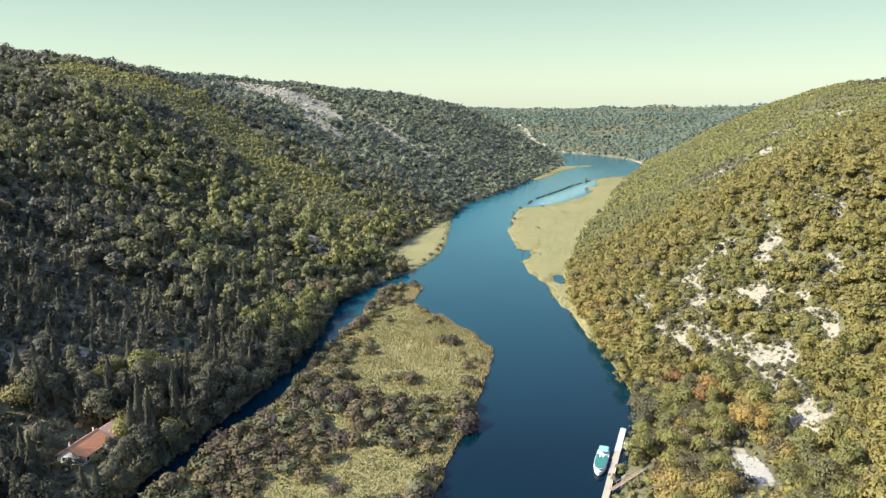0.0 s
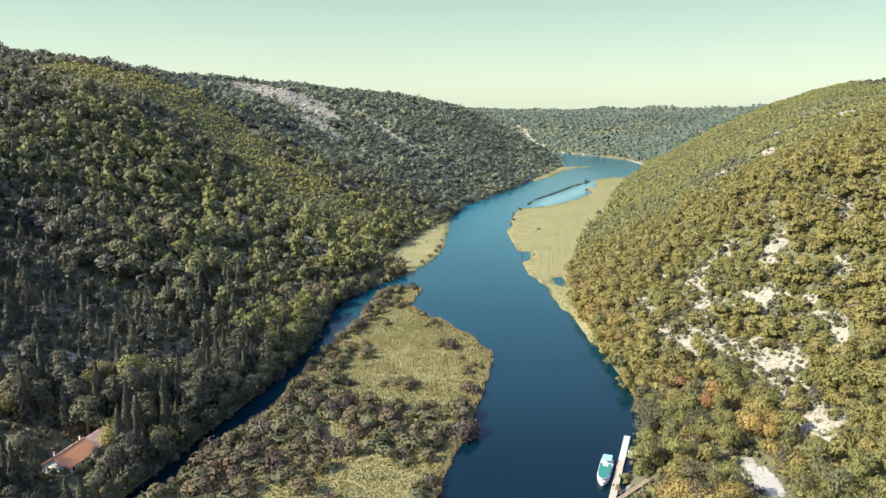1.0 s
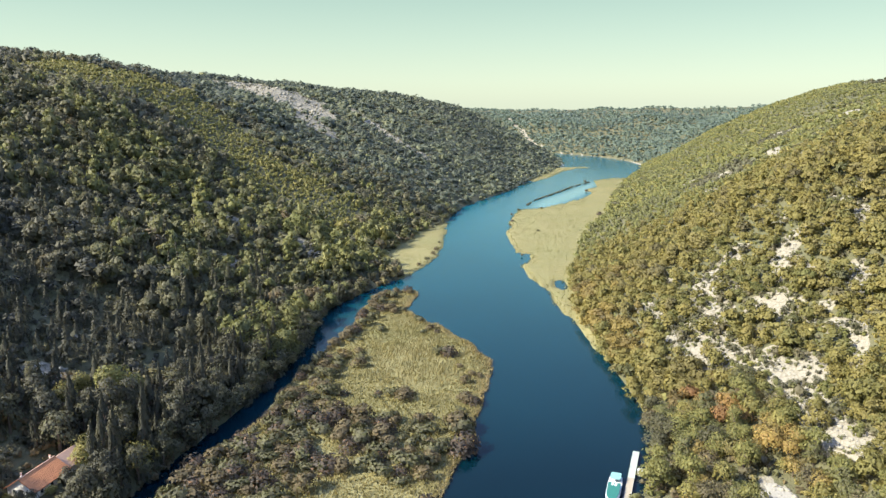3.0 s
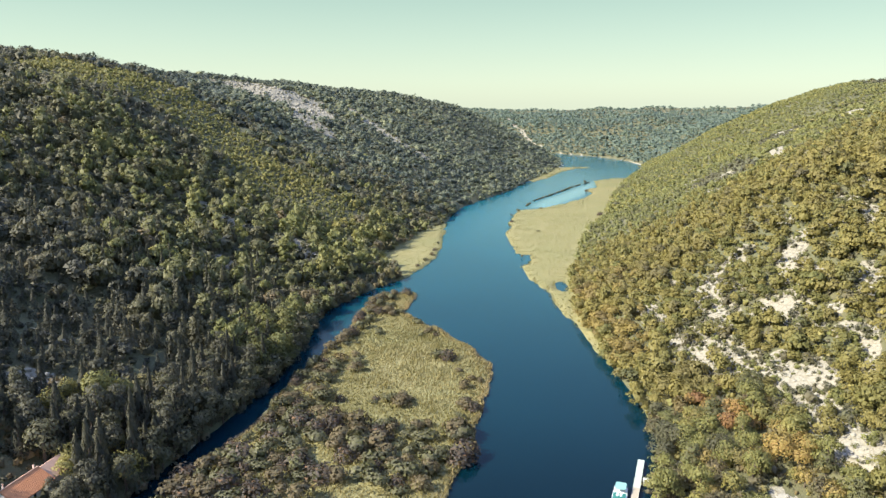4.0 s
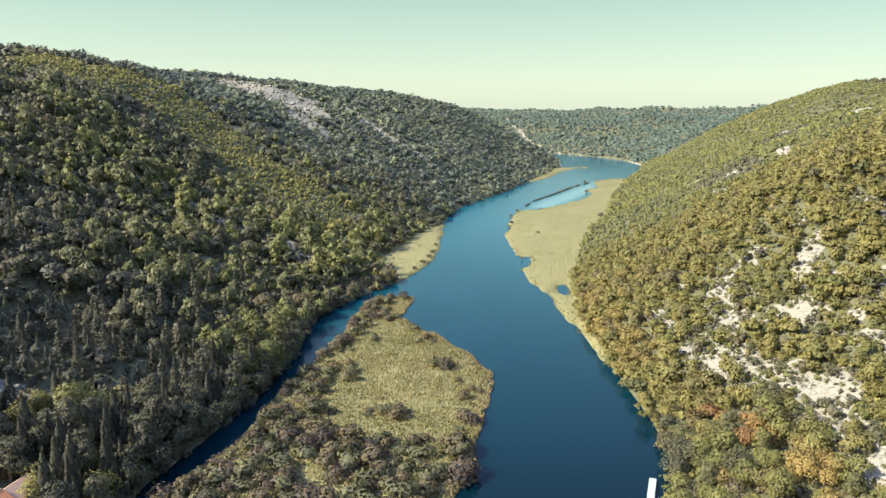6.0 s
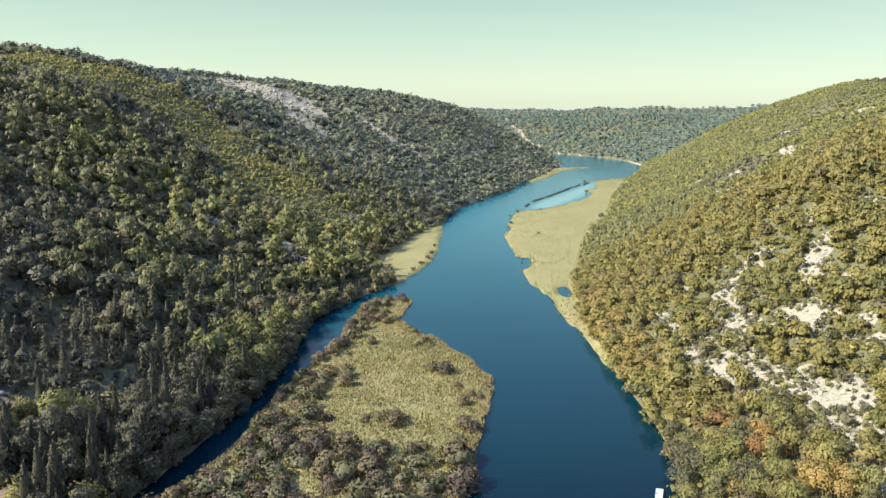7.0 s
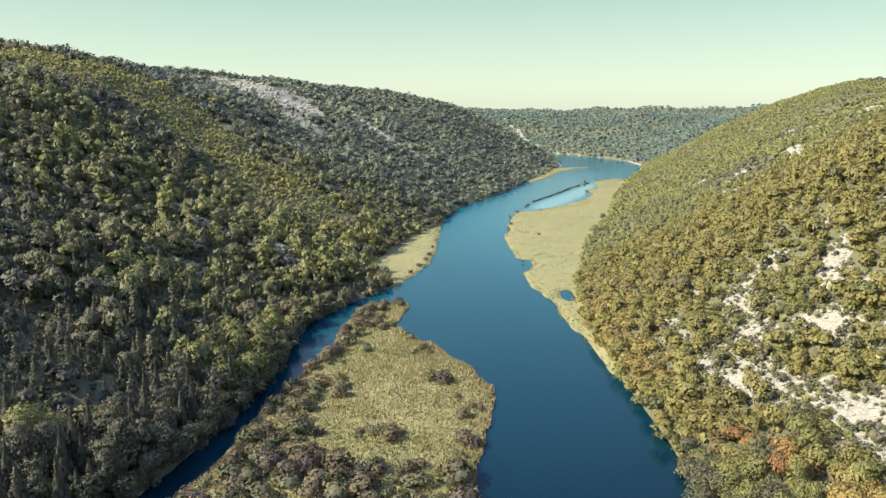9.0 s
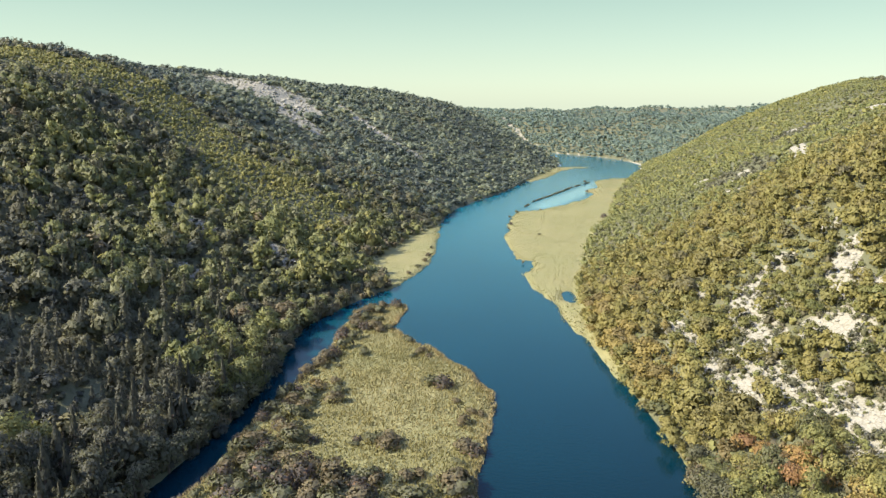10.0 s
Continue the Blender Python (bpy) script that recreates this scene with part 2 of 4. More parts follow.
def height(x, y):
    """Ground height of the whole valley; the river lies at 0."""
    v = signed(VALLEY, x, y)
    d = np.maximum(-v, 0)
    side_left = away(LEFT_FOOT, x, y) < away(RIGHT_FOOT, x, y)
    north = np.clip((y - 1150) / 250, 0, 1) * (~side_left)
    top = np.where(side_left, np.interp(y, [0, 300, 650, 790, 920, 1050, 1250, 1500], [150, 160, 156, 155, 141, 128, 119, 94]),
                   np.interp(y, [0, 300, 700, 1000, 1100, 1200, 1500], [112, 120, 122, 127, 132, 112, 80]))
    steep = np.where(side_left, np.interp(y, [100, 350, 440, 600, 800, 1000, 1150], [0.42, 0.44, 0.42, 0.46, 0.46, 0.46, 0.56]),
                     np.interp(y, [150, 200, 300, 480, 670, 850, 1000, 1150, 1350], [0.26, 0.30, 0.50, 0.45, 0.37, 0.43, 0.56, 0.41, 0.34]))
    top = top + np.where(side_left, 0, 16 * np.clip((x - 450) / 500, 0, 1) * np.clip((y - 1250) / 300, 0, 1))
    rise = steep * d + np.where(side_left, 0.0005, 0.0011 * (1 - north)) * d * d
    # the sunlit slope steepens above the scree
    rise = rise + np.where(side_left, 0, 0.24) * np.clip(d - 55, 0, 50) * np.clip(1.6 - np.abs(y - 310) / 90, 0, 1)
    h = top * (1 - np.exp(-(rise / top) ** 1.5)) ** (1 / 1.5)
    h = h + np.where(side_left, 14, 0) * np.exp(-((x + 275) / 90) ** 2 - ((y - 615) / 100) ** 2)
    h = h + (fbm(x, y, 120, 3, 4) - 0.5) * 26 * np.clip(d / 120, 0, 1) + (fbm(x, y, 22, 9, 3) - 0.5) * 5 * np.clip(d / 25, 0, 1)
    h = h + 0.6 * np.clip(d / 3, 0, 1) - 0.03 * np.clip(d - 520, 0, 1500)
    bed = np.clip(marsh_depth(x, y) / 2.5, -1, 0.35) * np.where(marsh_depth(x, y) > 0, 2.0, 3.0)
    shore = np.clip(1 - v / 3.0, 0, 1)
    floor_h = np.maximum(bed, -3 + shore * 3.2)
    h = np.maximum(h, 0.2)
    # levelled yards: the house and the gravel clearing
    u, w = (x + 99.8) * 0.976 + (y - 178.5) * -0.216, (x + 99.8) * 0.216 + (y - 178.5) * 0.976
    near = np.clip(2.3 - np.maximum(np.abs(u) / 4.6, np.abs(w) / 8.0), 0, 1)
    h = h * (1 - near) + 8.2 * near
    near = np.clip(1.6 - np.hypot(x - 85, y - 170) / 14, 0, 1)
    h = h * (1 - near) + 6.0 * near
    return np.where(v > 0, floor_h, h)


# bare limestone: patches (centre x, y, half sizes, turn, strength) and bands (strength, half width, line)
PATCHES = [(-214, 885, 64, 38, 20, 1.1), (-160, 855, 36, 44, 30, 1.25), (-255, 922, 36, 20, 20, 0.95), (-110, 366, 8, 7, 20, 1.0), (-124, 217, 13, 6, 25, 0.8),
           (-136, 207, 8, 4, 25, 0.8), (-105, 212, 8, 4, 10, 0.58), (-97, 211, 4, 3, 0, 0.55), (-91.5, 225, 2.5, 3, 0, 0.9), (-130, 242, 7, 4, 0, 0.6), (85, 170, 3.6, 10, 0, 0.9)]
OUTCROPS = [(299, 588, 3.5, 0.8), (248, 471, 3, 0.85), (226, 447, 2.5, 0.8), (353, 727, 4, 0.75), (211, 521, 2.5, 0.8), (201, 514, 2.5, 0.8), (178, 463, 2.5, 0.7),
            (231, 644, 3.5, 0.7), (346, 603, 4, 0.75), (275, 459, 3, 0.75), (173, 325, 2, 0.7), (168, 304, 2.5, 0.7), (390, 738, 4, 0.75), (152, 319, 2, 0.7), (160, 292, 2, 0.7)]
SCREE = [(1.0, 3.2, [(126, 310), (117, 306), (111, 300)]), (0.85, 4.0, [(111, 297), (115, 288)]), (0.8, 2.0, [(131, 316), (134, 312)]),
         (1.0, 2.6, [(148, 296), (139, 287), (137, 279), (133, 277)]), (1.2, 3.2, [(122, 267), (127, 265), (123, 254)]), (0.7, 2.5, [(129, 267), (135, 266), (128, 255)]),
         (1.0, 5.6, [(107, 281), (104, 272), (97, 271), (97, 258), (101, 246)]), (0.9, 1.8, [(91, 273), (94, 267)]), (0.9, 2.6, [(99, 244), (101, 231)])]
LOW_SCREE = [(0.9, 3.4, [(109, 236), (107, 224), (106, 215), (104, 208)]), (0.9, 3.6, [(116, 223), (114, 216), (109, 216), (106, 204), (107, 197)]),
             (0.9, 3.2, [(108, 194), (105, 185), (107, 179)]), (0.85, 2.8, [(90, 310), (90, 291)]), (0.9, 1.5, [(107, 335), (104, 316)])]
HIGH_SCREE = [(0.8, 1.5, [(141, 273), (142, 261)]), (0.85, 2.0, [(143, 260), (149, 257)]), (0.8, 2.0, [(134, 246), (131, 244)]), (0.85, 2.5, [(131, 235), (132, 232)]),
              (0.8, 1.5, [(184, 317), (173, 298), (165, 280)]), (1.0, 2.6, [(244, 520), (226, 483)]), (0.85, 2.0, [(134, 228), (125, 210)]), (0.7, 2.5, [(152, 258), (146, 246)])]
BROW = [(1.0, 9, [(-170, 863), (-141, 776), (-120, 763)]), (0.92, 4.5, [(-122, 928), (-90, 892), (-58, 848), (-30, 821), (-14, 810)]),
        (1.0, 3.4, [(-138, 428), (-123, 414), (-113, 410)]), (1.0, 3.4, [(-86, 410), (-75, 410), (-68, 396)]),
        (0.72, 3.0, [(178, 1790), (197, 1652), (206, 1556), (225, 1480)])]


def bare(x, y, lift=0.0):
    b = np.full(x.shape, 0.0)
    for cx, cy, ax, ay, turn, s in PATCHES:
        c, k = math.cos(radians(turn)), math.sin(radians(turn))
        u, w = ((x - cx) * c + (y - cy) * k) / ax, (-(x - cx) * k + (y - cy) * c) / ay
        b = np.maximum(b, s * np.clip(1.35 - 0.75 * (u * u + w * w), 0, 1))
    for cx, cy, r, s in OUTCROPS:
        b = np.maximum(b, 1.15 * s * np.clip(1.35 - 0.75 * ((x - cx) ** 2 + (y - cy) ** 2 * 0.3) / (1.7 * r) ** 2, 0, 1))
    for s, wide, line in SCREE + LOW_SCREE + HIGH_SCREE + BROW:
        b = np.maximum(b, s * np.clip(1.6 - 0.72 * away(line, x, y) / wide, 0, 1))
    lift = lift * np.clip(b * 3 - 0.4, 0, 1) * (x > 60)
    b = b + lift + (fbm(x, y, 6, 31, 3) - 0.5) * 1.6 * np.clip(b * 3, 0.2, 1)
    # small outcrops between the trees
    some = np.clip((fbm(x, y, 70, 37, 2) - 0.42) * 5, 0, 1) * (y > 165) * (y < 1000)
    b = np.maximum(b, some * np.clip((vnoise(x / 5.5, y / 5.5, 39) - 0.80) * 5, 0, 0.9))
    far_shore = away(RIGHT_FOOT[18:24], x, y)
    return np.maximum(b, 1.0 - far_shore / 4.0)


def link(name, verts, faces, mats, size=4, normals=None):
    me = bpy.data.meshes.new(name)
    nv, nf = len(verts), len(faces)
    me.vertices.add(nv)
    me.vertices.foreach_set("co", np.asarray(verts, np.float32).ravel())
    me.loops.add(nf * size)
    me.loops.foreach_set("vertex_index", np.asarray(faces, np.int32).ravel())
    me.polygons.add(nf)
    me.polygons.foreach_set("loop_start", np.arange(0, nf * size, size, dtype=np.int32))
    me.update(calc_edges=True)
    if normals is not None:
        # crown normals follow the rounded lobes, as soft foliage does
        a = me.attributes.new("custom_normal", "FLOAT_VECTOR", "POINT")
        a.data.foreach_set("vector", np.asarray(normals, np.float32).ravel())
    for m in mats:
        me.materials.append(m)
    return me


def attribute(me, name, values):
    a = me.attributes.new(name, "FLOAT", "POINT")
    a.data.foreach_set("value", np.asarray(values, np.float32))


def lattice(xs, ys):
    gx, gy = np.meshgrid(xs, ys)
    nx, ny = len(xs), len(ys)
    i = np.arange(nx * ny).reshape(ny, nx)
    f = np.stack([i[:-1, :-1], i[:-1, 1:], i[1:, 1:], i[1:, :-1]], -1).reshape(-1, 4)
    return gx.ravel(), gy.ravel(), f


def spread(lo, hi, step, end_lo, end_hi, grow=1.16):
    """Even steps from lo to hi, then ever longer ones."""
    mid = list(np.arange(lo, hi + 0.1, step))
    s, a, b = step, [], []
    v = lo
    while v > end_lo:
        s *= grow
        v -= s
        a.append(v)
    s, v = step, hi
    while v < end_hi:
        s *= grow
        v += s
        b.append(v)
    return np.array(a[::-1] + mid + b)


cols = np.union1d(spread(-330, 400, 4.0, -4500, 4500), np.arange(84, 156, 2.0))
rows = np.union1d(spread(140, 700, 4.0, -1500, 701, 1.25), np.union1d(spread(140, 700, 4.0, 139, 4800, 1.03), np.arange(176, 320, 2.0)))
gx, gy, gf = lattice(cols, rows)
gz = height(gx, gy)
me = link("ground", np.stack([gx, gy, gz], 1), gf, [GROUND])
attribute(me, "bare", bare(gx, gy, 0.24))
attribute(me, "marsh", np.clip(marsh_depth(gx, gy) / 2 + 0.5, 0, 1) * (signed(VALLEY, gx, gy) > -3))
me.polygons.foreach_set("use_smooth", np.ones(len(gf), bool))
tagged(new("ground", me), "wooded limestone hillsides and marshy valley floor", "ground", kind="structure")

wx, wy, wf = lattice(spread(-90, 360, 6.0, -1500, 700, 1.2), spread(0, 1500, 10.0, -900, 2200, 1.2))
me = link("water", np.stack([wx, wy, np.zeros(len(wx))], 1), wf, [WATER])
BAY = [(77, 676), (100, 741), (133, 797), (166, 862), (198, 925), (230, 950), (180, 800), (120, 690)]
# the upstream ramp is sky sheen painted in; only the bay is shallow
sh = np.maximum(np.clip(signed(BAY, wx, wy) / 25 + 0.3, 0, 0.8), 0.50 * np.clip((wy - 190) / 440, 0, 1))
attribute(me, "shallow_sheen", sh)
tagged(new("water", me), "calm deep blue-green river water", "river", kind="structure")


# ---- trees ----
def sprays(rng, p, d, size, loose=0.38, upright=0.0):
    """Leaf sprays (triangles) at the points p, facing roughly along d, their tips turned up by upright. Returns corners and normals, each n x 3 x 3."""
    n = len(p)
    d = d / (np.linalg.norm(d, axis=1)[:, None] + 1e-9)
    nor = d + rng.normal(size=(n, 3)) * loose
    nor /= np.linalg.norm(nor, axis=1)[:, None]
    way = rng.normal(size=(n, 3)) * (1 - 0.7 * upright) + np.array([0, 0, 3.0 * upright])
    t = np.cross(way, nor)
    t /= np.linalg.norm(t, axis=1)[:, None] + 1e-9
    b = np.cross(nor, t) * (1 + 0.6 * upright)
    t = t * (1 - 0.3 * upright)
    s = size * rng.uniform(0.55, 1.4, n)[:, None]
    tri = np.stack([p - t * s * 0.6 - b * s * 0.4, p + t * s * 0.6 - b * s * 0.4, p + b * s * 0.75 + nor * s * 0.2], 1)
    soft = d * 0.66 + nor * 0.34
    soft /= np.linalg.norm(soft, axis=1)[:, None]
    return tri, np.repeat(soft[:, None], 3, 1)


def leaves(rng, n, rx, rz, lobes, size):
    """A broad crown of several rounded lobes, its base at 0."""
    cen = []
    for k in range(lobes):
        a, q = rng.uniform(0, 6.283), math.sqrt(rng.uniform(0, 1)) * 0.62
        cen.append((q * rx * math.cos(a), q * rx * math.sin(a), rz * (0.32 + 0.5 * rng.uniform(0, 1) * (1 - 0.6 * q)), rng.uniform(0.34, 0.58)))
    cen = np.array(cen)
    w = cen[:, 3] ** 2
    k = rng.choice(lobes, n, p=w / w.sum())
    d = rng.normal(size=(n, 3))
    d[:, 2] = np.abs(d[:, 2]) * 1.1 - 0.35
    d /= np.linalg.norm(d, axis=1)[:, None]
    r = cen[k, 3] * rng.uniform(0.8, 1.1, n)
    p = cen[k, :3] + d * np.stack([r * rx, r * rx, r * rz * 0.55], 1)
    whole = p - np.array([0, 0, rz * 0.35])
    whole /= np.linalg.norm(whole, axis=1)[:, None] + 1e-9
    return sprays(rng, p, d * 0.5 + whole * 0.65, size, 0.5)


def tiers(rng, n, rx, rz, lobes, size):
    """A pine: flat clumps of needles in loose tiers round the stem, open below."""
    up = np.sort(rng.uniform(0.34, 0.90, lobes))
    a = np.cumsum(rng.uniform(1.7, 2.9, lobes))
    q = (1.02 - up) ** 0.55 * rng.uniform(0.35, 0.95, lobes)
    up[-1], q[-1] = 0.88, 0.08
    cen = np.stack([q * rx * np.cos(a), q * rx * np.sin(a), up * rz], 1)
    wide = rng.uniform(0.30, 0.50, lobes) * (1.12 - 0.35 * up)
    k = rng.choice(lobes, n, p=wide ** 2 / (wide ** 2).sum())
    d = rng.normal(size=(n, 3))
    d[:, 2] = np.abs(d[:, 2]) - 0.22
    d /= np.linalg.norm(d, axis=1)[:, None]
    r = wide[k] * rng.uniform(0.72, 1.12, n)
    p = cen[k] + d * np.stack([r * rx, r * rx, r * rz * 0.26], 1)
    whole = p - np.array([0, 0, rz * 0.45])
    whole /= np.linalg.norm(whole, axis=1)[:, None] + 1e-9
    return sprays(rng, p, d * 0.55 + whole * 0.6, size, 0.5, 0.6)


def spire(rng, n, rx, rz, size):
    """A narrow conifer of short whorls."""
    z = rng.uniform(0, 1, n) ** 1.3
    a = rng.uniform(0, 6.283, n)
    r = rx * (1 - z) ** 1.0 * rng.uniform(0.75, 1.2, n) * (0.94 + 0.14 * np.sin(3 * a + z * 9))
    p = np.stack([r * np.cos(a), r * np.sin(a), rz * (0.03 + 0.97 * z)], 1)
    d = np.stack([np.cos(a), np.sin(a), np.full(n, 0.35)], 1)
    return sprays(rng, p, d, size, 0.38, 1.0)


def bare_bush(rng, n, rx, rz, size):
    """Fine sprays of a nearly leafless bush, with gaps."""
    d = rng.normal(size=(n, 3))
    d[:, 2] = np.abs(d[:, 2]) + 0.1
    d /= np.linalg.norm(d, axis=1)[:, None]
    q = rng.uniform(0.35, 1.0, n)[:, None] ** 0.6
    return sprays(rng, d * q * np.array([rx, rx, rz]), d, size, 0.6)


ICO = [((0, 0, 1.0))] + [(0.894 * math.cos(1.2566 * k), 0.894 * math.sin(1.2566 * k), 0.447) for k in range(5)] \
    + [(0.894 * math.cos(1.2566 * (k + 0.5)), 0.894 * math.sin(1.2566 * (k + 0.5)), -0.447) for k in range(5)]
ICO_FACES = [(0, 1 + k, 1 + (k + 1) % 5) for k in range(5)] + [(1 + k, 6 + k, 1 + (k + 1) % 5) for k in range(5)] + [(1 + (k + 1) % 5, 6 + k, 6 + (k + 1) % 5) for k in range(5)]


def lumps(rng, count, rx, rz):
    """Uneven open-bottomed clumps of dense foliage, for trees seen from afar."""
    vs, ns, fs = [], [], []
    for k in range(count):
        a, q = rng.uniform(0, 6.283), 0.0 if count == 1 else rng.uniform(0.3, 0.6)
        c = np.array([q * rx * math.cos(a), q * rx * math.sin(a), rz * rng.uniform(0.38, 0.58)])
        d = np.array(ICO)
        r = (rng.uniform(0.66, 0.84) if count == 1 else rng.uniform(0.45, 0.68)) * rng.uniform(0.6, 1.3, (len(d), 1))
        p = c + d * r * np.array([rx, rx, rz * 0.62])
        w = d + 0.3 * p / (np.linalg.norm(p, axis=1)[:, None] + 1e-9) + rng.normal(0, 0.45, d.shape)
        vs.append(p)
        ns.append(w / np.linalg.norm(w, axis=1)[:, None])
        fs.append(np.array(ICO_FACES) + k * len(d))
    return np.concatenate(vs), np.concatenate(ns), np.concatenate(fs)


SHAPE = {"round": 1.8, "spire": 8.0, "bush": 1.3, "pine": 2.2}     # height over radius
LODS = (480, 240, 110, 45, 24)


def crown(rng, sort, level):
    """Crown of a tree 1 m in radius, at its true proportions: vertices, normals, faces."""
    n = LODS[level]
    hull, loose = [(0, n), (0, n), (1, 95), (1, 30), (1, 9)][level]
    if sort == "spire":
        tri, nor = spire(rng, n, 1, 8.0, 4.9 / math.sqrt(n))
    elif sort == "bush":
        tri, nor = bare_bush(rng, n, 1, 1.3, 2.6 / math.sqrt(n))
    elif sort == "pine" and level < 3:
        tri, nor = tiers(rng, loose, 1, 2.2, (11, 9, 6)[level], (0.14, 0.195, 0.25)[level])
    elif hull:
        tri, nor = leaves(rng, loose, 1, SHAPE[sort], 5, (0, 0, 0.23, 0.34, 0.5)[level])
    else:
        tri, nor = leaves(rng, n, 1, 1.8, 9 if n > 150 else 6, 3.1 / math.sqrt(n))
    v, w = tri.reshape(-1, 3), nor.reshape(-1, 3)
    f = np.arange(len(v)).reshape(-1, 3)
    if hull and sort in ("round", "pine"):
        hv, hn, hf = lumps(rng, hull, *((0.58, 0.74 * SHAPE[sort]) if level == 2 else (0.66, 0.80 * SHAPE[sort])))
        f = np.concatenate([hf, f + len(hv)])
        v, w = np.concatenate([hv, v]), np.concatenate([hn, w])
    return v, w, f


SORTS = ("round", "spire", "bush", "pine")
rng = np.random.default_rng(5)
CROWNS = {(s, q): [crown(rng, s, q) for _ in range(8)] for s in SORTS for q in range(5)}


def forest(name, label, px, py, pz, rad, hgt, tint, sort, seed, level=None, leaf=None, steps=(235, 320, 580, 950)):
    """All the trees of a wood in one mesh: px, py, pz feet; rad, hgt sizes; sort indexes SORTS."""
    rng = np.random.default_rng(seed)
    dist = np.hypot(px, py - 30)
    lod = np.searchsorted(steps, dist) if level is None else np.full(len(px), level)
    vs, ns, ts, fs, base = [], [], [], [], 0
    for s in range(len(SORTS)):
        for q in range(len(LODS)):
            for k in range(8):
                pick = np.flatnonzero((sort == s) & (lod == q) & (np.arange(len(px)) % 8 == k))
                if not len(pick):
                    continue
                c, w, f = CROWNS[SORTS[s], q][k]
                a = rng.uniform(0, 6.283, len(pick))[:, None]
                r, h = rad[pick][:, None], hgt[pick][:, None] / SHAPE[SORTS[s]]
                ca, sa = np.cos(a), np.sin(a)
                x = (c[:, 0] * ca - c[:, 1] * sa) * r + px[pick][:, None]
                y = (c[:, 0] * sa + c[:, 1] * ca) * r + py[pick][:, None]
                z = c[:, 2] * h + pz[pick][:, None]
                vs.append(np.stack([x, y, z], -1).reshape(-1, 3))
                ns.append(np.stack([w[:, 0] * ca - w[:, 1] * sa, w[:, 0] * sa + w[:, 1] * ca, w[:, 2] + 0 * a], -1).reshape(-1, 3))
                ts.append(np.repeat(tint[pick], len(c)))
                fs.append((f[None] + base + (np.arange(len(pick)) * len(c))[:, None, None]).reshape(-1, 3))
                base += len(pick) * len(c)
    me = link(name, np.concatenate(vs), np.concatenate(fs), [leaf or LEAF], 3, np.concatenate(ns))
    attribute(me, "tint", np.concatenate(ts))
    return tagged(new(name, me), label, "woods", kind="stuff")


def scatter(x0, x1, y0, y1, step, seed):
    rng = np.random.default_rng(seed)
    x, y = np.meshgrid(np.arange(x0, x1, step), np.arange(y0, y1, step))
    x = x.ravel() + rng.uniform(-0.48, 0.48, x.size) * step
    y = y.ravel() + rng.uniform(-0.48, 0.48, y.size) * step
    return x, y, rng


def wood(name, label, box, step, seed, keep, size, tints, spires, level=None, rocky=0.34, clear=0.94, leaf=None, steps=(235, 320, 580, 950)):
    x, y, rng = scatter(*box, step, seed)
    ok = (signed(VALLEY, x, y) < np.where(y < 430, 1.8, 0.6)) & keep(x, y)
    x, y = x[ok], y[ok]
    b = bare(x, y)
    ok = rng.uniform(0, 1, len(x)) > np.clip((b - rocky) * 2.4, 0, clear)
    x, y = x[ok], y[ok]
    z = np.maximum(height(x, y), 0) - 0.3
    grove = fbm(x, y, 60, seed + 40, 3)
    n = len(x)
    rad = size(x, y) * np.exp(np.clip(rng.normal(-0.05, 0.30, n), -0.6, 0.45)) * (0.75 + 0.5 * grove)
    tint, sort = tints(x, y, grove, rng)
    sort = np.where((sort != 2) & (rng.uniform(0, 1, n) < spires(x, y)), 1, sort)
    tint = np.where(sort == 1, np.clip(tint - 0.05, 0, 0.045), tint)
    hgt = rad * np.where(sort == 3, np.where(x > 60, rng.uniform(1.6, 2.2, n), rng.uniform(1.9, 2.6, n)), rng.uniform(1.4, 2.0, n))
    hgt = np.where(sort == 1, rad * rng.uniform(2.0, 2.8, n), hgt)
    # lower, flatter crowns on the windy ridges and far slopes
    hgt = hgt * np.interp(y, [350, 650, 1000], [1.0, 0.82, 0.62])
    rad = np.where(sort == 1, rad * 0.52, rad)
    return forest(name, label, x, y, z, rad, hgt, np.clip(tint, 0, 1), sort, seed, level, leaf, steps)


def young_stand(x, y):
    """A paler stand of young pines down the slope."""
    wide = 20 + 34 * fbm(x, y, 45, 77, 3)
    return away([(-291, 567), (-262, 595), (-224, 603), (-188, 589), (-151, 565), (-119, 542), (-96, 525)], x, y) < wide


def left_tints(x, y, g, rng):
    n = len(x)
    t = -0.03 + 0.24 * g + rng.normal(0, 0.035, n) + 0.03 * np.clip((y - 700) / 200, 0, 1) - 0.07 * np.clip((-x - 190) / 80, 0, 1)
    # darker tint towards the south: shade put into the leaf colour
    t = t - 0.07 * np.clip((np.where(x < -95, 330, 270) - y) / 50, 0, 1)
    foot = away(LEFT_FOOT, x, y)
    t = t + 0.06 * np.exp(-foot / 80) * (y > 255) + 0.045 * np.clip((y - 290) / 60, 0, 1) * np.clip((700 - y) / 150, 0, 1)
    brown = (rng.uniform(0, 1, n) < (0.18 + 0.30 * (np.abs(y - 400) < 90)) * np.exp(-foot / 14) + 0.02)
    t = np.where(brown, rng.uniform(0.48, 0.62, n), t)
    # lit yellow-green pines stand singly among the dark oaks and cypresses
    pine = ~brown & (rng.uniform(0, 1, n) < 0.5)
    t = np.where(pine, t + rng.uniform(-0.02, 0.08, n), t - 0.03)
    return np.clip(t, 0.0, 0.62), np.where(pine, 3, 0)


